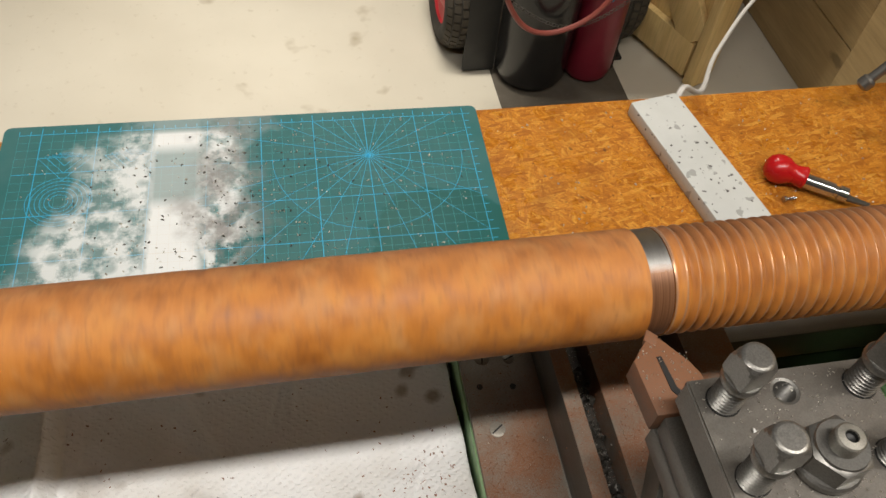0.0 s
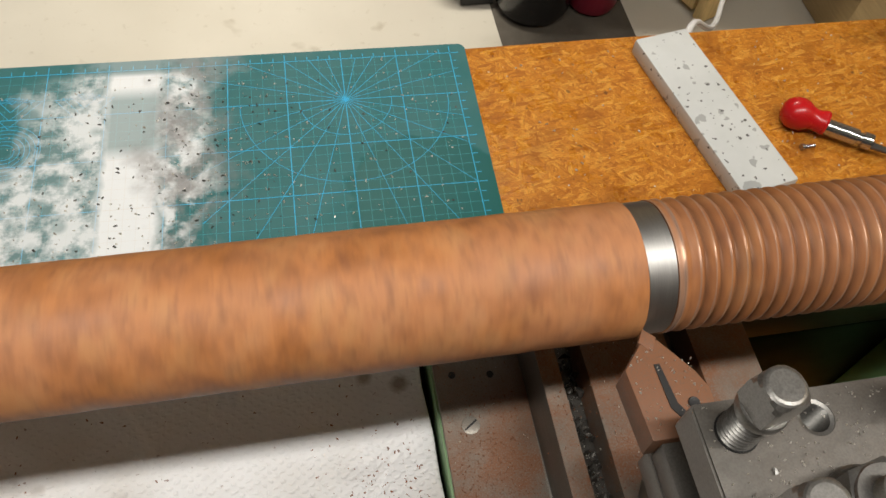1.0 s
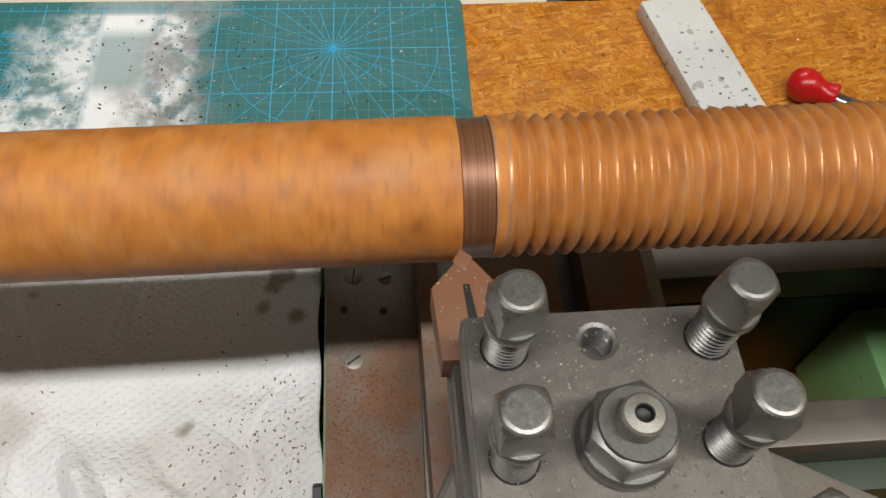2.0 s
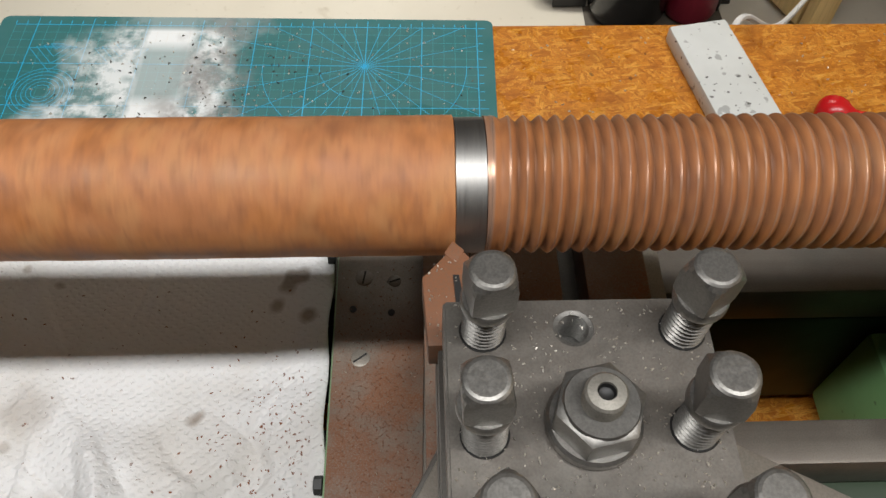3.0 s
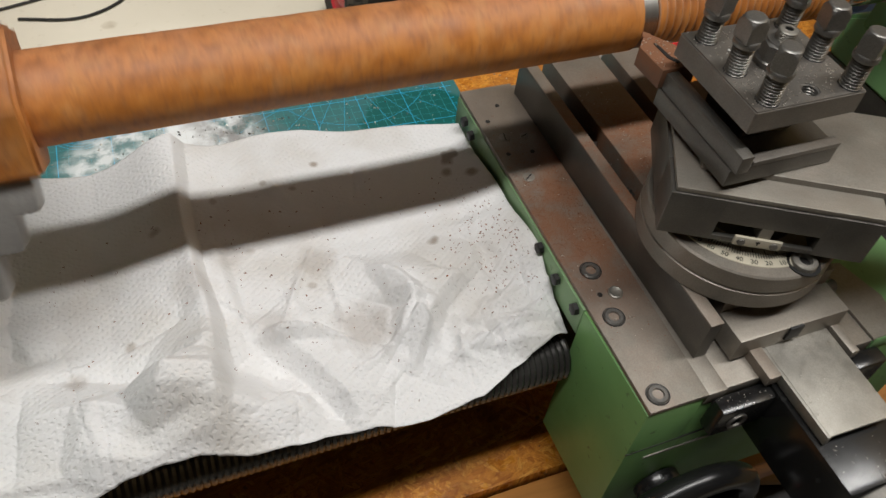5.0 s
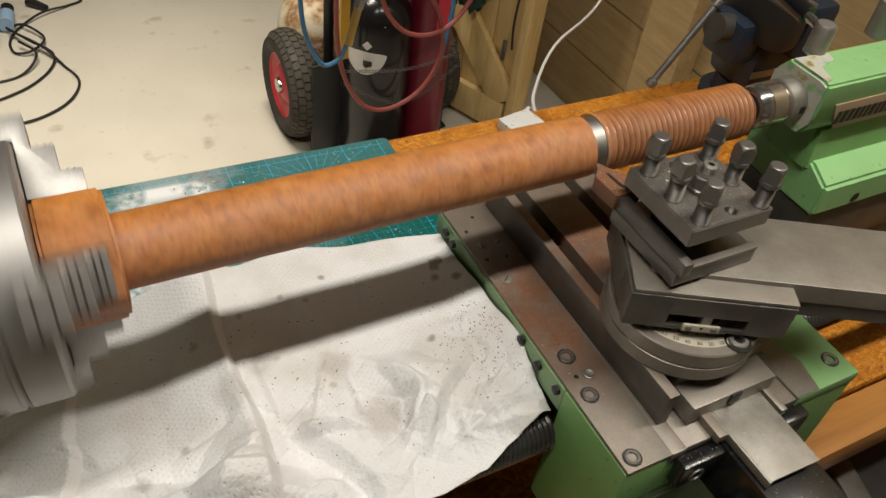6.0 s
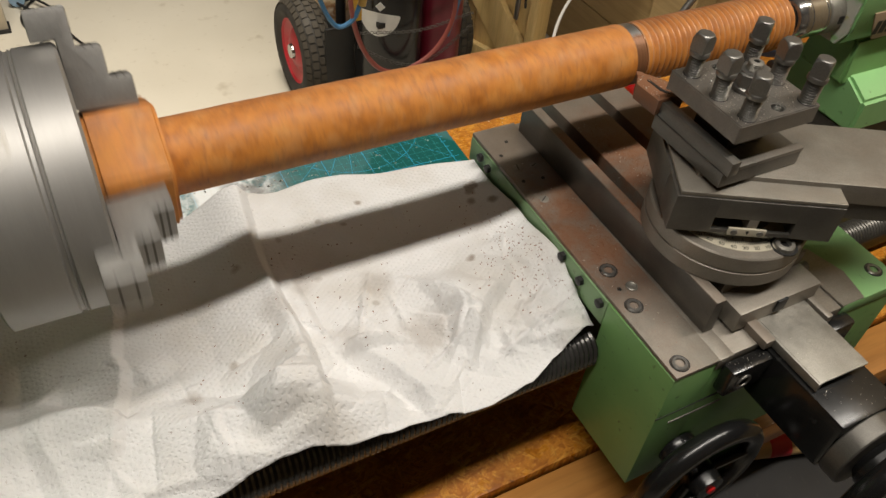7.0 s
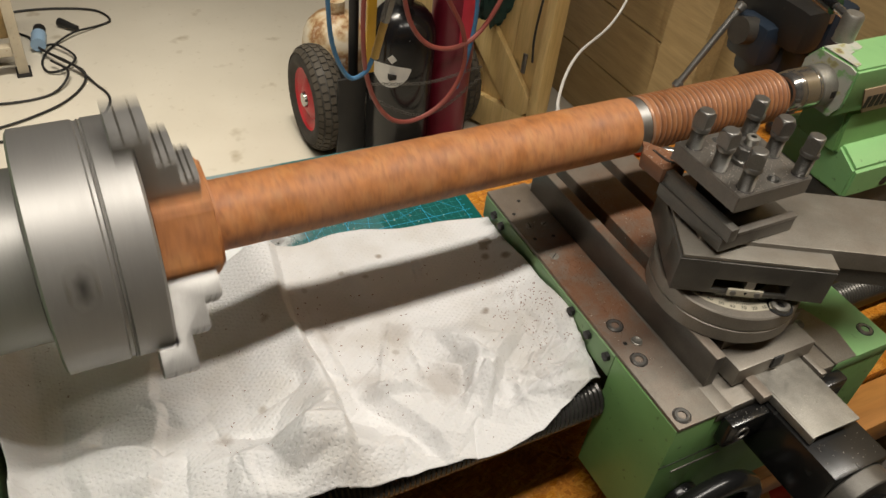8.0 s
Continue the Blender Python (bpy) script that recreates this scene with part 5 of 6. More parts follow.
# folds of the towel: the line in plan, its height, how far it falls off on either hand
FOLDS = (
    (((-0.266, 0.110), (-0.272, 0.026), (-0.2704, -0.0325), (-0.2713, -0.081), (-0.281, -0.121)), 0.0152, 0.0035, 0.024),
    (((-0.3766, 0.028), (-0.386, -0.012), (-0.383, -0.025), (-0.394, -0.068), (-0.400, -0.082)), 0.0080, 0.0025, 0.014),
    (((-0.245, -0.050), (-0.2255, -0.076), (-0.2074, -0.104), (-0.199, -0.124)), 0.0128, 0.020, 0.0045),
    (((-0.2532, 0.015), (-0.255, -0.05)), 0.0056, 0.0025, 0.012),
    (((-0.375, -0.078), (-0.351, -0.083), (-0.316, -0.093), (-0.280, -0.101), (-0.236, -0.113)), 0.0224, 0.011, 0.020),
    (((-0.098, -0.030), (-0.1072, -0.0425), (-0.1357, -0.069), (-0.1663, -0.097)), 0.0088, 0.004, 0.016),
    (((-0.1106, -0.079), (-0.068, -0.071)), 0.0072, 0.004, 0.010),
    (((-0.1264, -0.097), (-0.065, -0.091)), 0.0080, 0.004, 0.009),
    (((-0.1512, 0.060), (-0.1613, 0.027)), -0.0019, 0.0012, 0.0012),
    (((-0.146, 0.056), (-0.150, 0.030)), 0.0019, 0.0012, 0.0016),
    (((-0.222, 0.080), (-0.1875, 0.009)), 0.0014, 0.0012, 0.0030),
    (((-0.178, -0.020), (-0.150, -0.060), (-0.146, -0.100)), 0.0064, 0.003, 0.013),
    (((-0.4400, 0.015), (-0.4440, -0.060), (-0.4400, -0.125)), -0.0048, 0.006, 0.004),
    (((-0.345, -0.110), (-0.312, -0.118), (-0.270, -0.1145)), 0.0072, 0.004, 0.008),
    (((-0.430, -0.045), (-0.400, -0.055), (-0.360, -0.050)), 0.0064, 0.005, 0.016),
)


def fold_height(x, y, line, high, near, far):
    """Height of one fold at a place: a ridge that falls off differently to its two sides and fades at its ends."""
    best, side, along = 1.0, 1, 0.0
    last = len(line) - 1
    for i in range(last):
        (ax, ay), (bx, by) = line[i], line[i + 1]
        dx, dy = bx - ax, by - ay
        t = ((x - ax) * dx + (y - ay) * dy) / (dx * dx + dy * dy)
        t = min(1.0, max(0.0, t))
        d = math.hypot(x - ax - t * dx, y - ay - t * dy)
        if d < best:
            best, side, along = d, dx * (y - ay) - dy * (x - ax), (i + t) / last
    wide = near if side > 0 else far
    wide *= 2.3
    if best > wide:
        return 0.0
    return high * (1 - best / wide) * (0.35 + 0.65 * math.sin(PI * min(1.0, max(0.0, along))) ** 0.5)


def facets(x, y, size, seed):
    """Flat-sided crumples: a triangle net of uneven heights, -1 to 1."""
    u, v = x / size + 100, (y + 0.35 * x) / size + 100
    i, j = math.floor(u), math.floor(v)
    a, b = u - i, v - j

    def corner(p, q):
        return 1.8 * noise.noise(Vector((p * 3.71 + seed, q * 5.13 + 0.37, seed + 0.61 * p)))

    if a > b:
        return corner(i, j) * (1 - a) + corner(i + 1, j) * (a - b) + corner(i + 1, j + 1) * b
    return corner(i, j) * (1 - b) + corner(i, j + 1) * (b - a) + corner(i + 1, j + 1) * a


def paper_height(x, y):
    """Height of the draped towel over the bench."""
    z = 0.157 + 0.05 * (y + 0.02)
    if y < -0.055:
        z -= 0.16 * (-0.055 - y)
    z += 0.0025 * noise.noise(Vector((x * 14, y * 14, 0.3)))
    front = max(0.0, min(1.0, (-0.005 - y) / 0.06))
    wx, wy = x + 0.012 * noise.noise(Vector((x * 18, y * 18, 2))), y + 0.012 * noise.noise(Vector((x * 18, y * 18, 7)))
    z += front * (0.030 * max(0.0, facets(wx, wy, 0.055, 0) - 0.05) + 0.024 * max(0.0, facets(wx + 0.5 * wy, wy, 0.026, 9))) * max(0.25, min(1.0, (y + 0.130) / 0.025))
    # creases that stand up where the sheet was folded
    for line, high, near, far in FOLDS:
        z += fold_height(wx * 0.4 + x * 0.6, wy * 0.4 + y * 0.6, line, high, near, far)
    for cx, cy, a, reach, high, wide in CREASES:
        dx, dy = x - cx, y - cy
        along, across = dx * math.cos(a) + dy * math.sin(a), -dx * math.sin(a) + dy * math.cos(a)
        if abs(along) < reach and abs(across) < 0.05:
            z += high * math.exp(-abs(across) / wide) * (1 - (along / reach) ** 2)
    z += 0.014 * math.exp(-((x + 0.272) / 0.025) ** 2) * max(0.0, (y - 0.03) / 0.06)
    # it rides up against the saddle's flank and the headstock
    z += 0.009 * max(0.0, min(1.0, (x + 0.092) / 0.028)) * max(0.0, min(1.0, (y + 0.100) / 0.03)) * max(0.0, min(1.0, (0.05 - y) / 0.03))
    z += 0.030 * max(0.0, (-0.452 - x) / 0.022) ** 1.6
    low = 0.1525 if y < 0.075 else 0.12
    if y < -0.066:
        low = max(0.1410, low - 0.9 * (-0.066 - y))
    if y < -0.128:
        low -= 0.6 * (-0.128 - y)
    return max(z, low)


def build_paper():
    bm = bmesh.new()
    nx, ny = 400, 200
    grid = []
    for i in range(nx + 1):
        u = i / nx
        row = []
        for j in range(ny + 1):
            v = j / ny
            x = -0.474 + 0.4125 * u
            back = 0.103 + 0.004 * math.sin(u * 11) - 0.016 * max(0.0, u - 0.72) / 0.28 + 0.006 * noise.noise(Vector((u * 7, 0, 5)))
            front = -0.126 - 0.004 * math.sin(PI * u) + 0.007 * noise.noise(Vector((u * 6, 3, 1))) + 0.001 * noise.noise(Vector((u * 30, 3, 1)))
            front += 0.012 * max(0.0, 0.62 - u) / 0.62
            front += 0.020 * max(0.0, min(1.0, (u - 0.84) / 0.16))
            y = front + (back - front) * v
            x += 0.005 * noise.noise(Vector((v * 5, 8, 2))) * (0.5 if u > 0.5 else 0.6) * abs(2 * u - 1)
            row.append(bm.verts.new((x, y, paper_height(x, y))))
        grid.append(row)
    for i in range(nx):
        for j in range(ny):
            bm.faces.new((grid[i][j], grid[i + 1][j], grid[i + 1][j + 1], grid[i][j + 1]))
    ob = single("paper_towel", bm, PAPER, "crumpled white paper towel spread over the lathe bed", "paper towel", smooth=80)
    thick = ob.modifiers.new("thickness", "SOLIDIFY")
    thick.thickness, thick.offset = 0.0006, -1


# ---------------------------------------------------------------- background
def make_tank():
    m = mat("rust_stained_tank_paint", rough=0.5)
    n = Nodes(m)
    c = n.ramp(n.noise(13, 5, 0.6), (0.42, (0.62, 0.56, 0.44)), (0.52, (0.52, 0.40, 0.24)), (0.60, (0.26, 0.12, 0.04)), (0.7, (0.60, 0.52, 0.40)))
    n.set("Base Color", c)
    n.bump(n.noise(60, 4), 0.2, 0.002)
    return m


TANK = make_tank()


def build_trolley():
    tr = thing("cylinder_trolley", pose(0.55, 1.45, FLOOR), "black gas-cylinder hand truck with pneumatic wheels", "hand truck")
    R = 0.155
    for x in (0.262, 0.698):
        c = Matrix.Translation((x, 1.558, FLOOR + R))
        w = part("wheel", spun([(0.0, 0.0), (0.0, 0.02), (0.012, 0.024), (0.07, 0.024), (0.085, 0.02), (0.085, 0)], c, 24), CHROME, tr, "wheel hub")
        tyre = spun([(0.008, 0.092), (0.0, 0.103), (-0.003, 0.116), (0.001, 0.130), (0.010, 0.142), (0.024, 0.151), (0.0425, 0.154), (0.061, 0.151), (0.075, 0.142), (0.084, 0.130), (0.088, 0.116), (0.085, 0.103), (0.077, 0.092)], c, 64, closed=False)
        part("tyre", tyre, RUBBER, w, "black block-tread tyre")
        tread = bmesh.new()
        for k in range(40):
            a = 2 * PI * k / 40
            for j, (xx, up, lean) in enumerate(((0.0075, 0.1385, -44), (0.0235, 0.1500, -18), (0.0425, 0.1535, 0), (0.0615, 0.1500, 18), (0.0775, 0.1385, 44))):
                turn = c @ Matrix.Rotation(a + (0.08 if j % 2 else 0.0), 4, "X") @ Matrix.Translation((xx, 0, up)) @ Matrix.Rotation(radians(lean), 4, "Y")
                box(-0.0078, 0.0078, -0.0092, 0.0092, -0.004, 0.0026, 0.0, tread, turn)
        part("tread", tread, TREAD, w, "dusty rubber tread blocks")
        part("rim", spun([(0.008, 0.092), (0.014, 0.088), (0.022, 0.06), (0.010, 0.040), (0.008, 0.024), (0.075, 0.024), (0.06, 0.088), (0.077, 0.092)], c, 48, closed=False), REDRIM, w, "red enamelled rim")
    part("axle", rod((0.30, 1.558, FLOOR + R), (0.76, 1.558, FLOOR + R), 0.012), BLACKM, tr)
    part("toe_plate", box(0.400, 0.750, 1.415, 1.52, FLOOR + 0.002, FLOOR + 0.011, 0.002), BLACKM, tr)
    part("side_panel", box(0.345, 0.353, 1.416, 1.52, FLOOR + 0.013, -0.51, 0.002), BLACKM, tr, "black steel side panel")
    part("side_panel", box(0.703, 0.709, 1.375, 1.45, FLOOR + 0.013, -0.50, 0.002), BLACKM, tr, "black steel side panel")
    part("front_panel", box(0.311, 0.392, 1.403, 1.413, FLOOR + 0.006, -0.503, 0.002), BLACKM, tr, "black mudguard panel")
    for x in (0.405, 0.700):
        part("upright", rod((x, 1.52, FLOOR + 0.02), (x, 1.56, 0.25), 0.014), BLACKM, tr)
    part("bright_edge", box(0.398, 0.402, 1.40, 1.404, FLOOR + 0.05, -0.62), CHROME, tr, smooth=False)
    part("yellow_strap", box(0.352, 0.376, 1.318, 1.330, -0.44, 0.02, 0.002), YELLOW, tr, "yellow upright strap")

    def cylinder(name, x, y, r, high, material, label):
        t = thing(name, pose(x, y, FLOOR + 0.012), label, "gas cylinder")
        prof = [(0, 0.0), (0, r * 0.9), (0.02, r), (high, r)]
        prof += [(high + r * 0.95 * math.sin(radians(a)), r * (0.3 + 0.7 * math.cos(radians(a)))) for a in (20, 40, 60, 80)] + [(high + r, r * 0.28), (high + r + 0.04, r * 0.28), (high + r + 0.04, 0.0)]
        part("body", spun(prof, UPRIGHT, 48), material, t, local=True)
        return t

    b = cylinder("gas_cylinder", 0.484, 1.388, 0.092, 0.405, BLACKCYL, "black welding gas cylinder with a white label")
    lab = bmesh.new()
    for k in range(14):
        a0, a1 = radians(-7 - 5.2 * k), radians(-12.2 - 5.2 * k)
        dip = lambda q: 0.052 * max(0.0, math.sin((q - radians(-7)) / radians(-73) * PI)) ** 0.6
        pts = [(a, zz) for a, zz in ((a0, 0.345 - dip(a0)), (a1, 0.345 - dip(a1)), (a1, 0.352 + 0.15 * dip(a1)), (a0, 0.352 + 0.15 * dip(a0)))]
        lab.faces.new([lab.verts.new((0.0928 * math.sin(a), -0.0928 * math.cos(a), zz)) for a, zz in pts])
    part("label", lab, BOTTLELABEL, b, "white curved label", smooth=False, local=True)
    part("label_bars", box(-0.066, -0.046, -0.0800, -0.060, 0.320, 0.334), INK, b, smooth=False, local=True)
    d = box(-0.0090, 0.0090, -0.001, 0.001, -0.0090, 0.0090, turn=Matrix.Translation((-0.0595, -0.0725, 0.378)) @ Matrix.Rotation(radians(-38), 4, "Z") @ Matrix.Rotation(radians(45), 4, "Y"))
    part("hazard_diamond", d, BOTTLELABEL, b, "small white diamond sticker", smooth=False, local=True)
    cap = box(-0.020, 0.020, -0.001, 0.001, -0.010, 0.010, turn=Matrix.Translation((-0.034, -0.0735, 0.440)) @ Matrix.Rotation(radians(-26), 4, "Z") @ Matrix.Rotation(radians(-28), 4, "X"))
    part("shoulder_sticker", cap, BOTTLELABEL, b, "small white sticker", smooth=False, local=True)
    part("valve", spun([(0, 0.024), (0.03, 0.024), (0.034, 0.016), (0.08, 0.016), (0.082, 0.026), (0.10, 0.026)], Matrix.Translation((0, 0, 0.535)) @ UPRIGHT, 20), BRASS, b, "brass valve", local=True)
    part("regulator", rod((-0.05, -0.03, 0.60), (0.07, -0.03, 0.60), 0.03, 24), DARK, b, local=True)
    r = cylinder("gas_cylinder", 0.637, 1.385, 0.063, 1.0, MAROON, "tall maroon gas cylinder beside the black one")
    lab = bmesh.new()
    for k in range(10):
        a0, a1 = radians(-12 + 8 * k), radians(-4 + 8 * k)
        lab.faces.new([lab.verts.new((0.0637 * math.sin(a), -0.0637 * math.cos(a), zz)) for a, zz in ((a0, 0.375 + 0.006 * k), (a1, 0.381 + 0.006 * k), (a1, 0.62), (a0, 0.62))])
    part("red_label", lab, REDLABEL, r, "bright red label", smooth=False, local=True)
    part("label_bars", box(0.030, 0.042, -0.0590, -0.046, 0.455, 0.478), INK, r, smooth=False, local=True)
    cylinder("propane_tank", 0.462, 1.82, 0.105, 0.165, TANK, "rust-stained cream gas tank on the floor")
    # chains round the cylinders
    for z0, sag, n in ((-0.462, 0.012, 40), (-0.50, 0.075, 44)):
        links = thing("safety_chain", pose(0.57, 1.30, z0), "bright steel safety chain round the gas cylinders", "chain", "safety chains")
        for k in range(n):
            u = k / (n - 1)
            x = 0.36 + 0.325 * u
            z = z0 - sag * math.sin(PI * u) * (1.0 if sag > 0.05 else 1)
            y = 1.288 + 0.008 * math.cos(2 * PI * u)
            part("link", torus(0.0044, 0.0010, Matrix.Translation((x, y, z)) @ Matrix.Rotation(radians(90 * (k % 2)), 4, "X") @ Matrix.Rotation(radians(90), 4, "Z"), 10, 6), DARK, links)
    red = hose([(0.345, 1.29, 0.15), (0.325, 1.28, -0.15), (0.322, 1.27, -0.33), (0.345, 1.265, -0.46), (0.40, 1.26, -0.55), (0.475, 1.26, -0.572), (0.56, 1.26, -0.53), (0.612, 1.265, -0.44), (0.60, 1.27, -0.33), (0.53, 1.27, -0.20), (0.48, 1.28, 0.0)], 0.0062)
    single("gas_hose", red, REDHOSE, "dull red rubber gas hose hanging in a loop", "hose", group="gas hoses")
    red2 = hose([(0.40, 1.28, 0.0), (0.43, 1.27, -0.24), (0.49, 1.265, -0.345), (0.58, 1.265, -0.372), (0.66, 1.27, -0.33), (0.74, 1.29, -0.2), (0.80, 1.30, 0.05)], 0.0062)
    single("gas_hose", red2, REDHOSE, "dull red rubber gas hose draped across the cylinders", "hose", group="gas hoses")
    blue = hose([(0.225, 1.29, 0.1), (0.232, 1.28, -0.2), (0.246, 1.275, -0.33), (0.285, 1.27, -0.412), (0.325, 1.265, -0.405), (0.345, 1.265, -0.37), (0.352, 1.265, -0.34)], 0.0060)
    single("gas_hose", blue, BLUE, "blue rubber gas hose with a brass end", "hose", group="gas hoses")
    tor = thing("torch_fitting", pose(0.36, 1.26, -0.36), "brass welding torch fitting on the hose ends", "torch")
    part("body", rod((0.350, 1.262, -0.365), (0.372, 1.262, -0.27), 0.010, 14), BRASS, tor)
    part("nut", rod((0.372, 1.262, -0.27), (0.392, 1.262, -0.18), 0.014, 6), CHROME, tor)
    tank = hose([(0.62, 1.29, -0.1), (0.64, 1.28, -0.28), (0.625, 1.275, -0.42), (0.60, 1.27, -0.50)], 0.0058)
    single("gas_hose", tank, BLUE, "blue rubber gas hose beside the red loop", "hose", group="gas hoses")


FLOORMAT = make_paint("dusty_rubber_mat", (0.10, 0.085, 0.065), (0.2, 0.17, 0.13), 0.8)


def build_door():
    m = pose(0.925, 1.325, FLOOR, 0, 0, 112)
    d = thing("timber_door", m, "pine ledged door leaf with a diagonal brace, standing open", "door")
    x = 0.0
    for k in range(5):
        part("plank", box(x + 0.001, x + 0.099, 0.0, 0.022, 0.01, 1.9, 0.002), PINE, d, local=True)
        x += 0.10
    part("end_stile", box(-0.03, -0.001, -0.02, 0.05, 0.01, 1.9, 0.003), PINE, d, local=True)
    part("ledge", box(0.01, 0.49, 0.023, 0.045, 0.02, 0.12, 0.003), PINE, d, local=True)
    part("ledge", box(0.01, 0.49, 0.023, 0.045, 0.62, 0.72, 0.003), PINE, d, local=True)
    part("brace", box(-0.02, 0.60, 0.0235, 0.0445, -0.05, 0.05, 0.003, turn=pose(0.03, 0, 0.14, 0, -47, 0)), PINE, d, "diagonal pine brace", local=True)
    part("bracket", box(0.032, 0.046, 0.046, 0.052, 0.262, 0.325, 0.002), BOLT, d, "rusty iron latch", local=True)
    part("cord", hose([(0.845, 1.30, 0.1), (0.86, 1.30, -0.2), (0.845, 1.29, -0.38), (0.85, 1.285, -0.47)], 0.0035), BLACKM, d, "thin black cord hanging on the leaf")
    cl = bmesh.new()
    bmesh.ops.create_icosphere(cl, subdivisions=4, radius=0.07)
    for v in cl.verts:
        q = noise.noise(v.co * 30) * 0.35 + noise.noise(v.co * 70) * 0.2
        v.co = Vector((v.co.x * 0.8, v.co.y * 0.55, v.co.z * 1.2)) * (1 + q)
    cl.transform(Matrix.Translation((0.80, 1.44, -0.33)))
    single("work_glove", cl, CLOTH, "crumpled dark green cloth hanging by the cylinders", "cloth")
    part_mat = box(0.385, 0.72, 1.10, 1.75, FLOOR, FLOOR + 0.0018)
    single("floor_mat", part_mat, FLOORMAT, "dark rubber mat under the hand truck", "floor mat")


def build_left_things():
    cab = thing("metal_cabinet", pose(-0.62, 2.4, FLOOR), "pale metal stand with a dark underside", "stand")
    part("leg", box(-0.462, -0.430, 2.19, 2.235, FLOOR, FLOOR + 0.8, 0.003), CREAM, cab, "chipped white steel leg")
    part("leg", box(-0.462, -0.430, 2.75, 2.795, FLOOR, FLOOR + 0.8, 0.003), CREAM, cab)
    part("rail", box(-0.90, -0.463, 2.195, 2.23, FLOOR + 0.07, FLOOR + 0.10, 0.003), CREAM, cab)
    part("panel", box(-0.90, -0.463, 2.24, 2.26, FLOOR + 0.11, FLOOR + 0.75, 0.003), BOARD, cab)
    part("foot", box(-0.468, -0.424, 2.18, 2.24, FLOOR, FLOOR + 0.01, 0.002), BLACKM, cab)
    f = FLOOR + 0.006
    cables = [
        [(-0.55, 2.62, f), (-0.40, 2.64, f), (-0.277, 2.625, f), (-0.17, 2.58, f), (-0.134, 2.495, f), (-0.18, 2.46, f), (-0.27, 2.41, f + 0.01), (-0.35, 2.34, f), (-0.385, 2.26, f), (-0.378, 2.188, f), (-0.33, 2.17, f + 0.01), (-0.285, 2.24, f + 0.01), (-0.33, 2.33, f + 0.015), (-0.37, 2.36, f)],
        [(-0.385, 2.33, f + 0.012), (-0.33, 2.22, f + 0.018), (-0.275, 2.14, f + 0.012), (-0.29, 2.07, f), (-0.36, 1.985, f), (-0.46, 1.93, f), (-0.544, 1.902, f), (-0.62, 1.88, f)],
        [(-0.38, 2.30, f + 0.02), (-0.30, 2.17, f + 0.022), (-0.255, 2.08, f), (-0.225, 1.97, f), (-0.28, 1.86, f), (-0.40, 1.80, f), (-0.55, 1.83, f)],
        [(-0.36, 2.22, f + 0.02), (-0.32, 2.13, f + 0.02), (-0.38, 2.05, f), (-0.50, 2.03, f), (-0.62, 2.06, f)],
        [(-0.46, 2.50, f), (-0.41, 2.44, f), (-0.385, 2.37, f + 0.01)],
    ]
    for run in cables:
        single("floor_cable", hose(run, 0.0040), BLACKM, "black mains cable lying in loops on the floor", "cable", group="cables on the floor")
    p = thing("cable_plug", pose(-0.376, 2.37, FLOOR), "pale blue mains connector with a black cap", "plug")
    part("body", rod((-0.385, 2.33, FLOOR + 0.028), (-0.375, 2.40, FLOOR + 0.028), 0.024, 18), mat("pale_blue_plastic", (0.30, 0.45, 0.62), 0.4), p)
    part("cap", rod((-0.375, 2.40, FLOOR + 0.028), (-0.368, 2.44, FLOOR + 0.030), 0.020, 18), BLACKM, p)
    s = thing("black_plug", pose(-0.27, 2.47, FLOOR), "black mains plug on the floor", "plug")
    part("body", rod((-0.30, 2.50, FLOOR + 0.016), (-0.25, 2.44, FLOOR + 0.016), 0.016, 14, r2=0.009), BLACKM, s)


def build_front_things():
    tray = thing("black_tray", pose(0.12, -0.30, -0.44), "black box below the bench front", "box")
    part("body", box(-0.10, 0.50, -0.42, -0.05, -0.438, -0.1605, 0.006), BLACKM, tray)
    h = thing("hammer", pose(0.23, -0.13, -0.145), "wooden hammer handle with a red printed label", "hammer")
    hm = Matrix.Translation((0.1653, -0.1345, -0.1455)) @ Matrix.Rotation(radians(-17.6), 4, "Z")
    part("handle", spun([(-0.06, 0.0), (-0.06, 0.010), (-0.03, 0.0135), (0.05, 0.0125), (0.16, 0.011), (0.20, 0.012)], hm, 20), HANDLE, h, "pale ash handle")
    part("label", spun([(0.055, 0.0127), (0.08, 0.0126)], hm, 20, closed=False), REDRIM, h, "red printed oval")
    part("head", box(0.195, 0.225, -0.05, 0.05, -0.012, 0.016, 0.003, turn=hm), DARK, h)


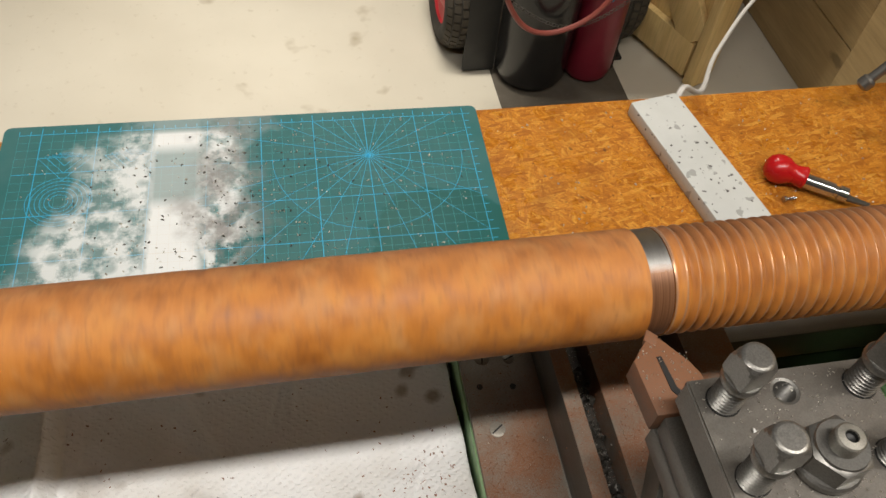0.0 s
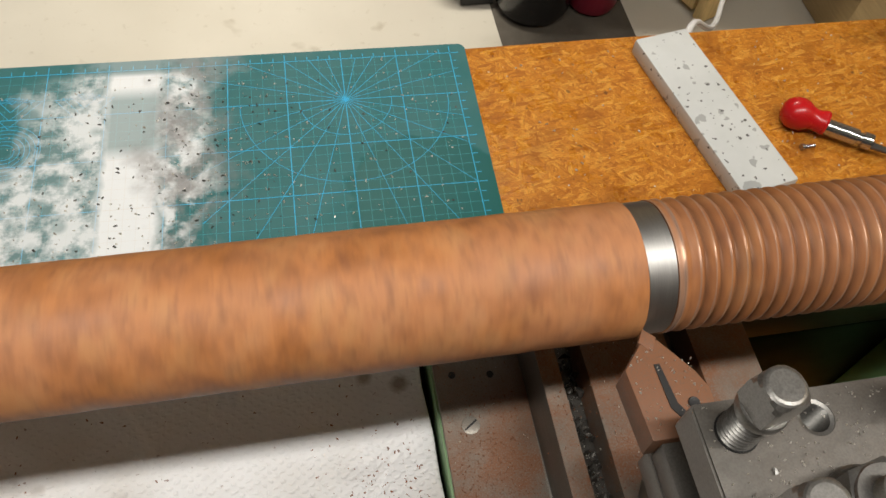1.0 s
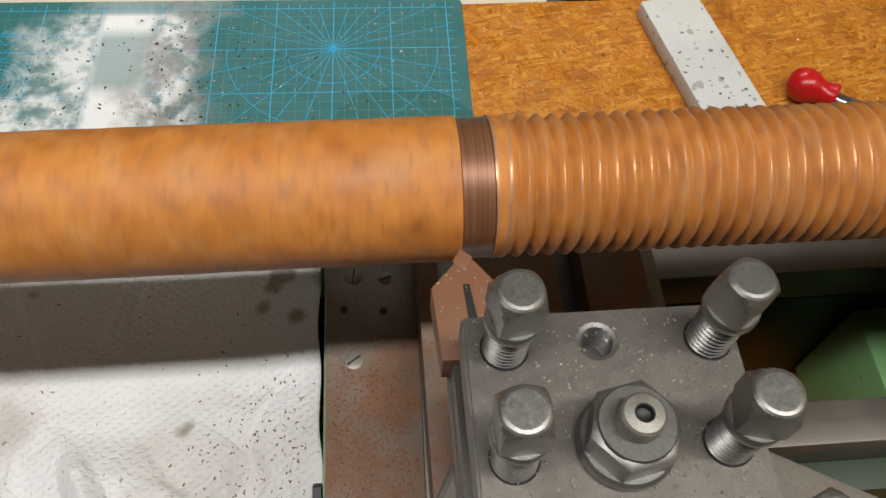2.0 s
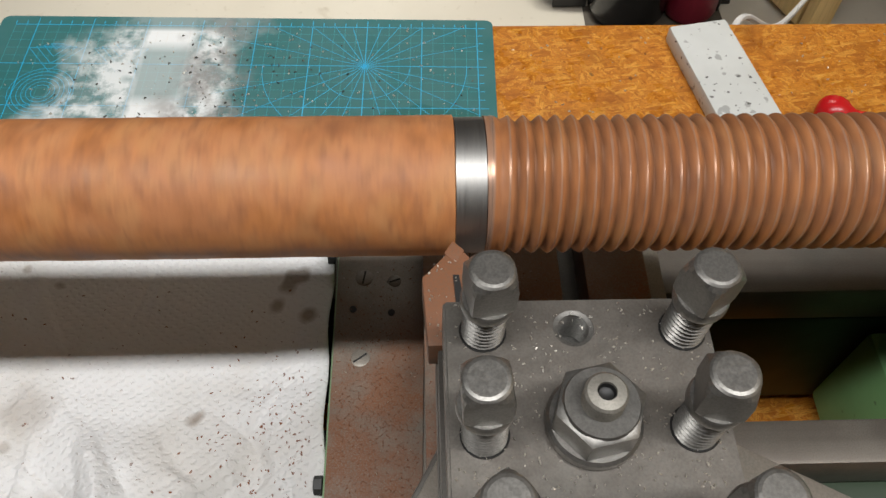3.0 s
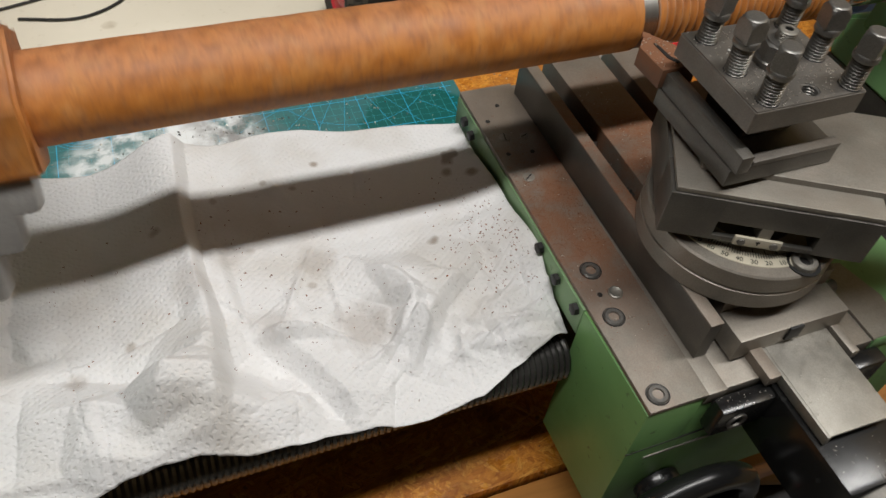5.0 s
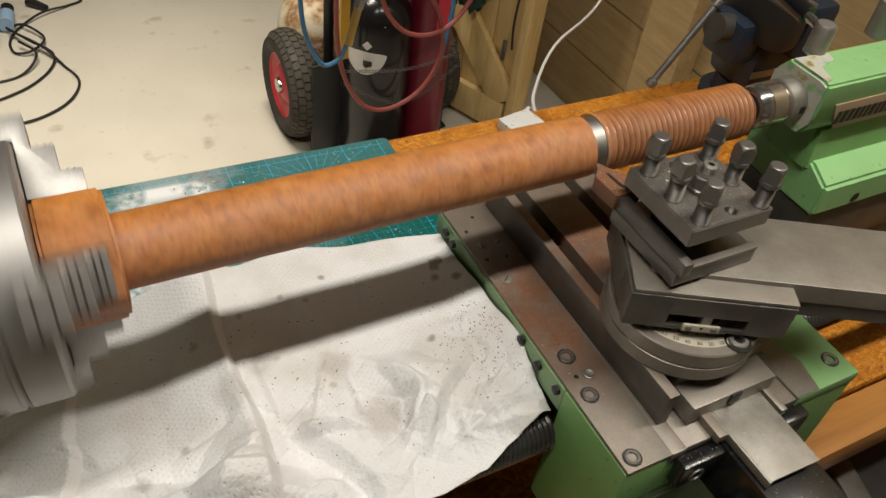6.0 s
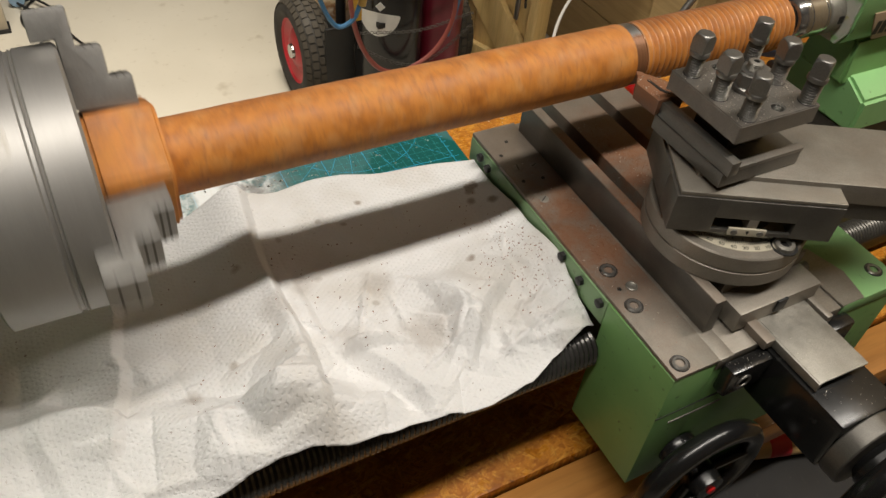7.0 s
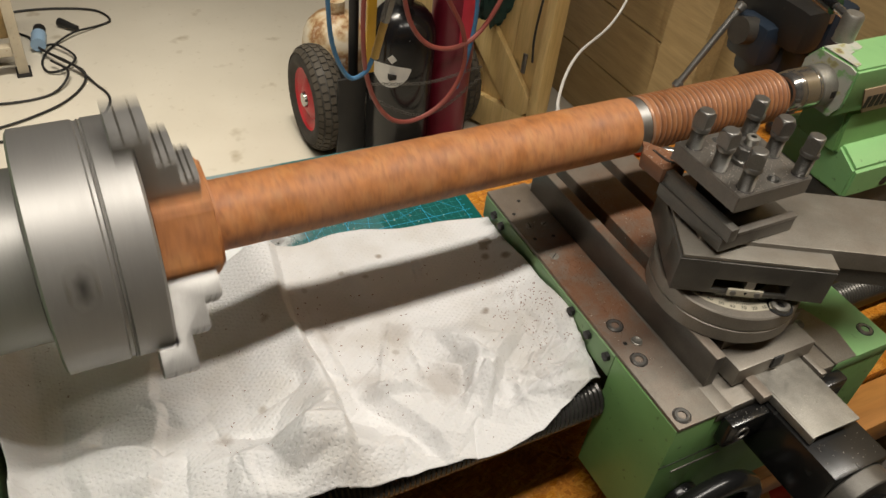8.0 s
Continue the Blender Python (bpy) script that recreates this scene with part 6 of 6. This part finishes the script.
def build_swarf():
    rnd = random.Random(12)

    def scatter(n, x0, x1, y0, y1, z, pull=1.0):
        return [(x0 + (x1 - x0) * rnd.random() ** pull, rnd.uniform(y0, y1), z) for _ in range(n)]

    spots = scatter(280, -0.38, 0.03, 0.18, 0.42, 0.0033) + scatter(150, 0.06, 0.45, 0.16, 0.41, 0.0003)
    single("bench_swarf", grains(spots, 0.0024, 0.6, 2), SWARF, "bright steel chips scattered on mat and bench", "swarf", "stuff", smooth=False)
    dark = [(rnd.gauss(-0.175, 0.035), rnd.uniform(0.2, 0.42), 0.0033) for _ in range(200)] + [(rnd.uniform(-0.2, 0.03), rnd.uniform(0.19, 0.42), 0.0033) for _ in range(90)] + [(rnd.gauss(-0.28, 0.03), rnd.uniform(0.2, 0.40), 0.0033) for _ in range(110)]
    single("dark_swarf", grains(dark[::2], 0.0026, 0.6, 3), DARK, "dark steel chips on the cutting mat", "swarf", "stuff", smooth=False)
    single("curled_swarf", grains(dark[1::2], 0.0022, 0.7, 4), SWARF, "bright curled chips on the cutting mat", "swarf", "stuff", smooth=False)
    S = 0.1817
    sad = [(rnd.uniform(-0.057, -0.020), rnd.gauss(-0.035, 0.04), S) for _ in range(1500)]
    sad += [(rnd.gauss(0.02, 0.012), rnd.gauss(-0.03, 0.035), 0.2126) for _ in range(900)]
    sad += [(rnd.uniform(-0.0165, -0.009), rnd.uniform(-0.13, 0.05), 0.2126) for _ in range(120)]
    single("saddle_chips", grains(sad, 0.0007, 0.6, 5), CHIP, "rust-coloured chips on saddle and cross slide", "swarf", "stuff", smooth=False)
    bright = [(rnd.uniform(-0.057, -0.020), rnd.uniform(-0.15, 0.05), S) for _ in range(60)] + [(rnd.gauss(0.02, 0.012), rnd.uniform(-0.09, 0.04), 0.2126) for _ in range(150)]
    bright += [(rnd.uniform(-0.0075, 0.0020), rnd.uniform(-0.10, 0.03), 0.1938 + rnd.uniform(0, 0.006)) for _ in range(420)]
    bright += [(rnd.uniform(-0.0115, 0.054), rnd.uniform(-0.122, -0.058), 0.3287) for _ in range(520)]
    bright += [(rnd.uniform(-0.016, 0.004), rnd.uniform(-0.056, -0.030), 0.3062) for _ in range(60)]
    bright += [(rnd.uniform(0.024, 0.072), rnd.uniform(-0.258, -0.235), 0.1768) for _ in range(26)]
    bright += [(rnd.uniform(-0.016, 0.016), rnd.uniform(-0.198, -0.189), 0.1773) for _ in range(22)]
    bright += [(rnd.uniform(0.026, 0.070), rnd.uniform(-0.230, -0.160), 0.1858) for _ in range(16)]
    single("bright_chips", grains(bright, 0.0008, 0.8, 6), SWARF, "tiny bright chips on tool post and slides", "swarf", "stuff", smooth=False)
    big = [(rnd.uniform(-0.0075, 0.0020), rnd.uniform(-0.10, 0.02), 0.195 + rnd.uniform(0, 0.006)) for _ in range(130)]
    single("slot_swarf", grains(big, 0.0040, 0.8, 7), DARK, "oily swarf filling the T-slot", "swarf", "stuff", smooth=False)
    single("pale_chip", grains([(0.003, -0.077, 0.3288)], 0.0042, 0.5, 8), WHITE, "pale chip on the tool post", "chip", smooth=False)
    pap = []
    for _ in range(330):
        x, y = rnd.gauss(-0.083, 0.016), rnd.gauss(-0.035, 0.022)
        if x < -0.068:
            pap.append((x, y, paper_height(x, y) + 0.0004))
    for _ in range(170):
        x, y = rnd.uniform(-0.36, -0.07), rnd.uniform(-0.09, 0.05)
        pap.append((x, y, paper_height(x, y) + 0.0004))
    single("paper_chips", grains(pap, 0.0015, 0.6, 9), CHIP, "rusty chips lying on the paper towel", "swarf", "stuff", smooth=False)


build_room()
build_bench()
build_bed()
CHUCK_THING = build_chuck()
BOLT_THING = build_bolt()
build_carriage()
build_compound()
build_post()
build_tailstock()
build_mat()
build_bench_things()
build_paper()
build_trolley()
build_door()
build_left_things()
build_front_things()
build_swarf()


def motions():
    """Chuck and bolt turn together, top towards the operator, at about 266 turns a minute."""
    rate = 1594.3
    for ob, x in ((CHUCK_THING, -0.40), (BOLT_THING, 0.0)):
        walk(ob, [(k / FPS, pose(x, 0, AXIS, (rate * k / FPS) % 360, 0, 0)) for k in range(8 * FPS + 1)])


motions()
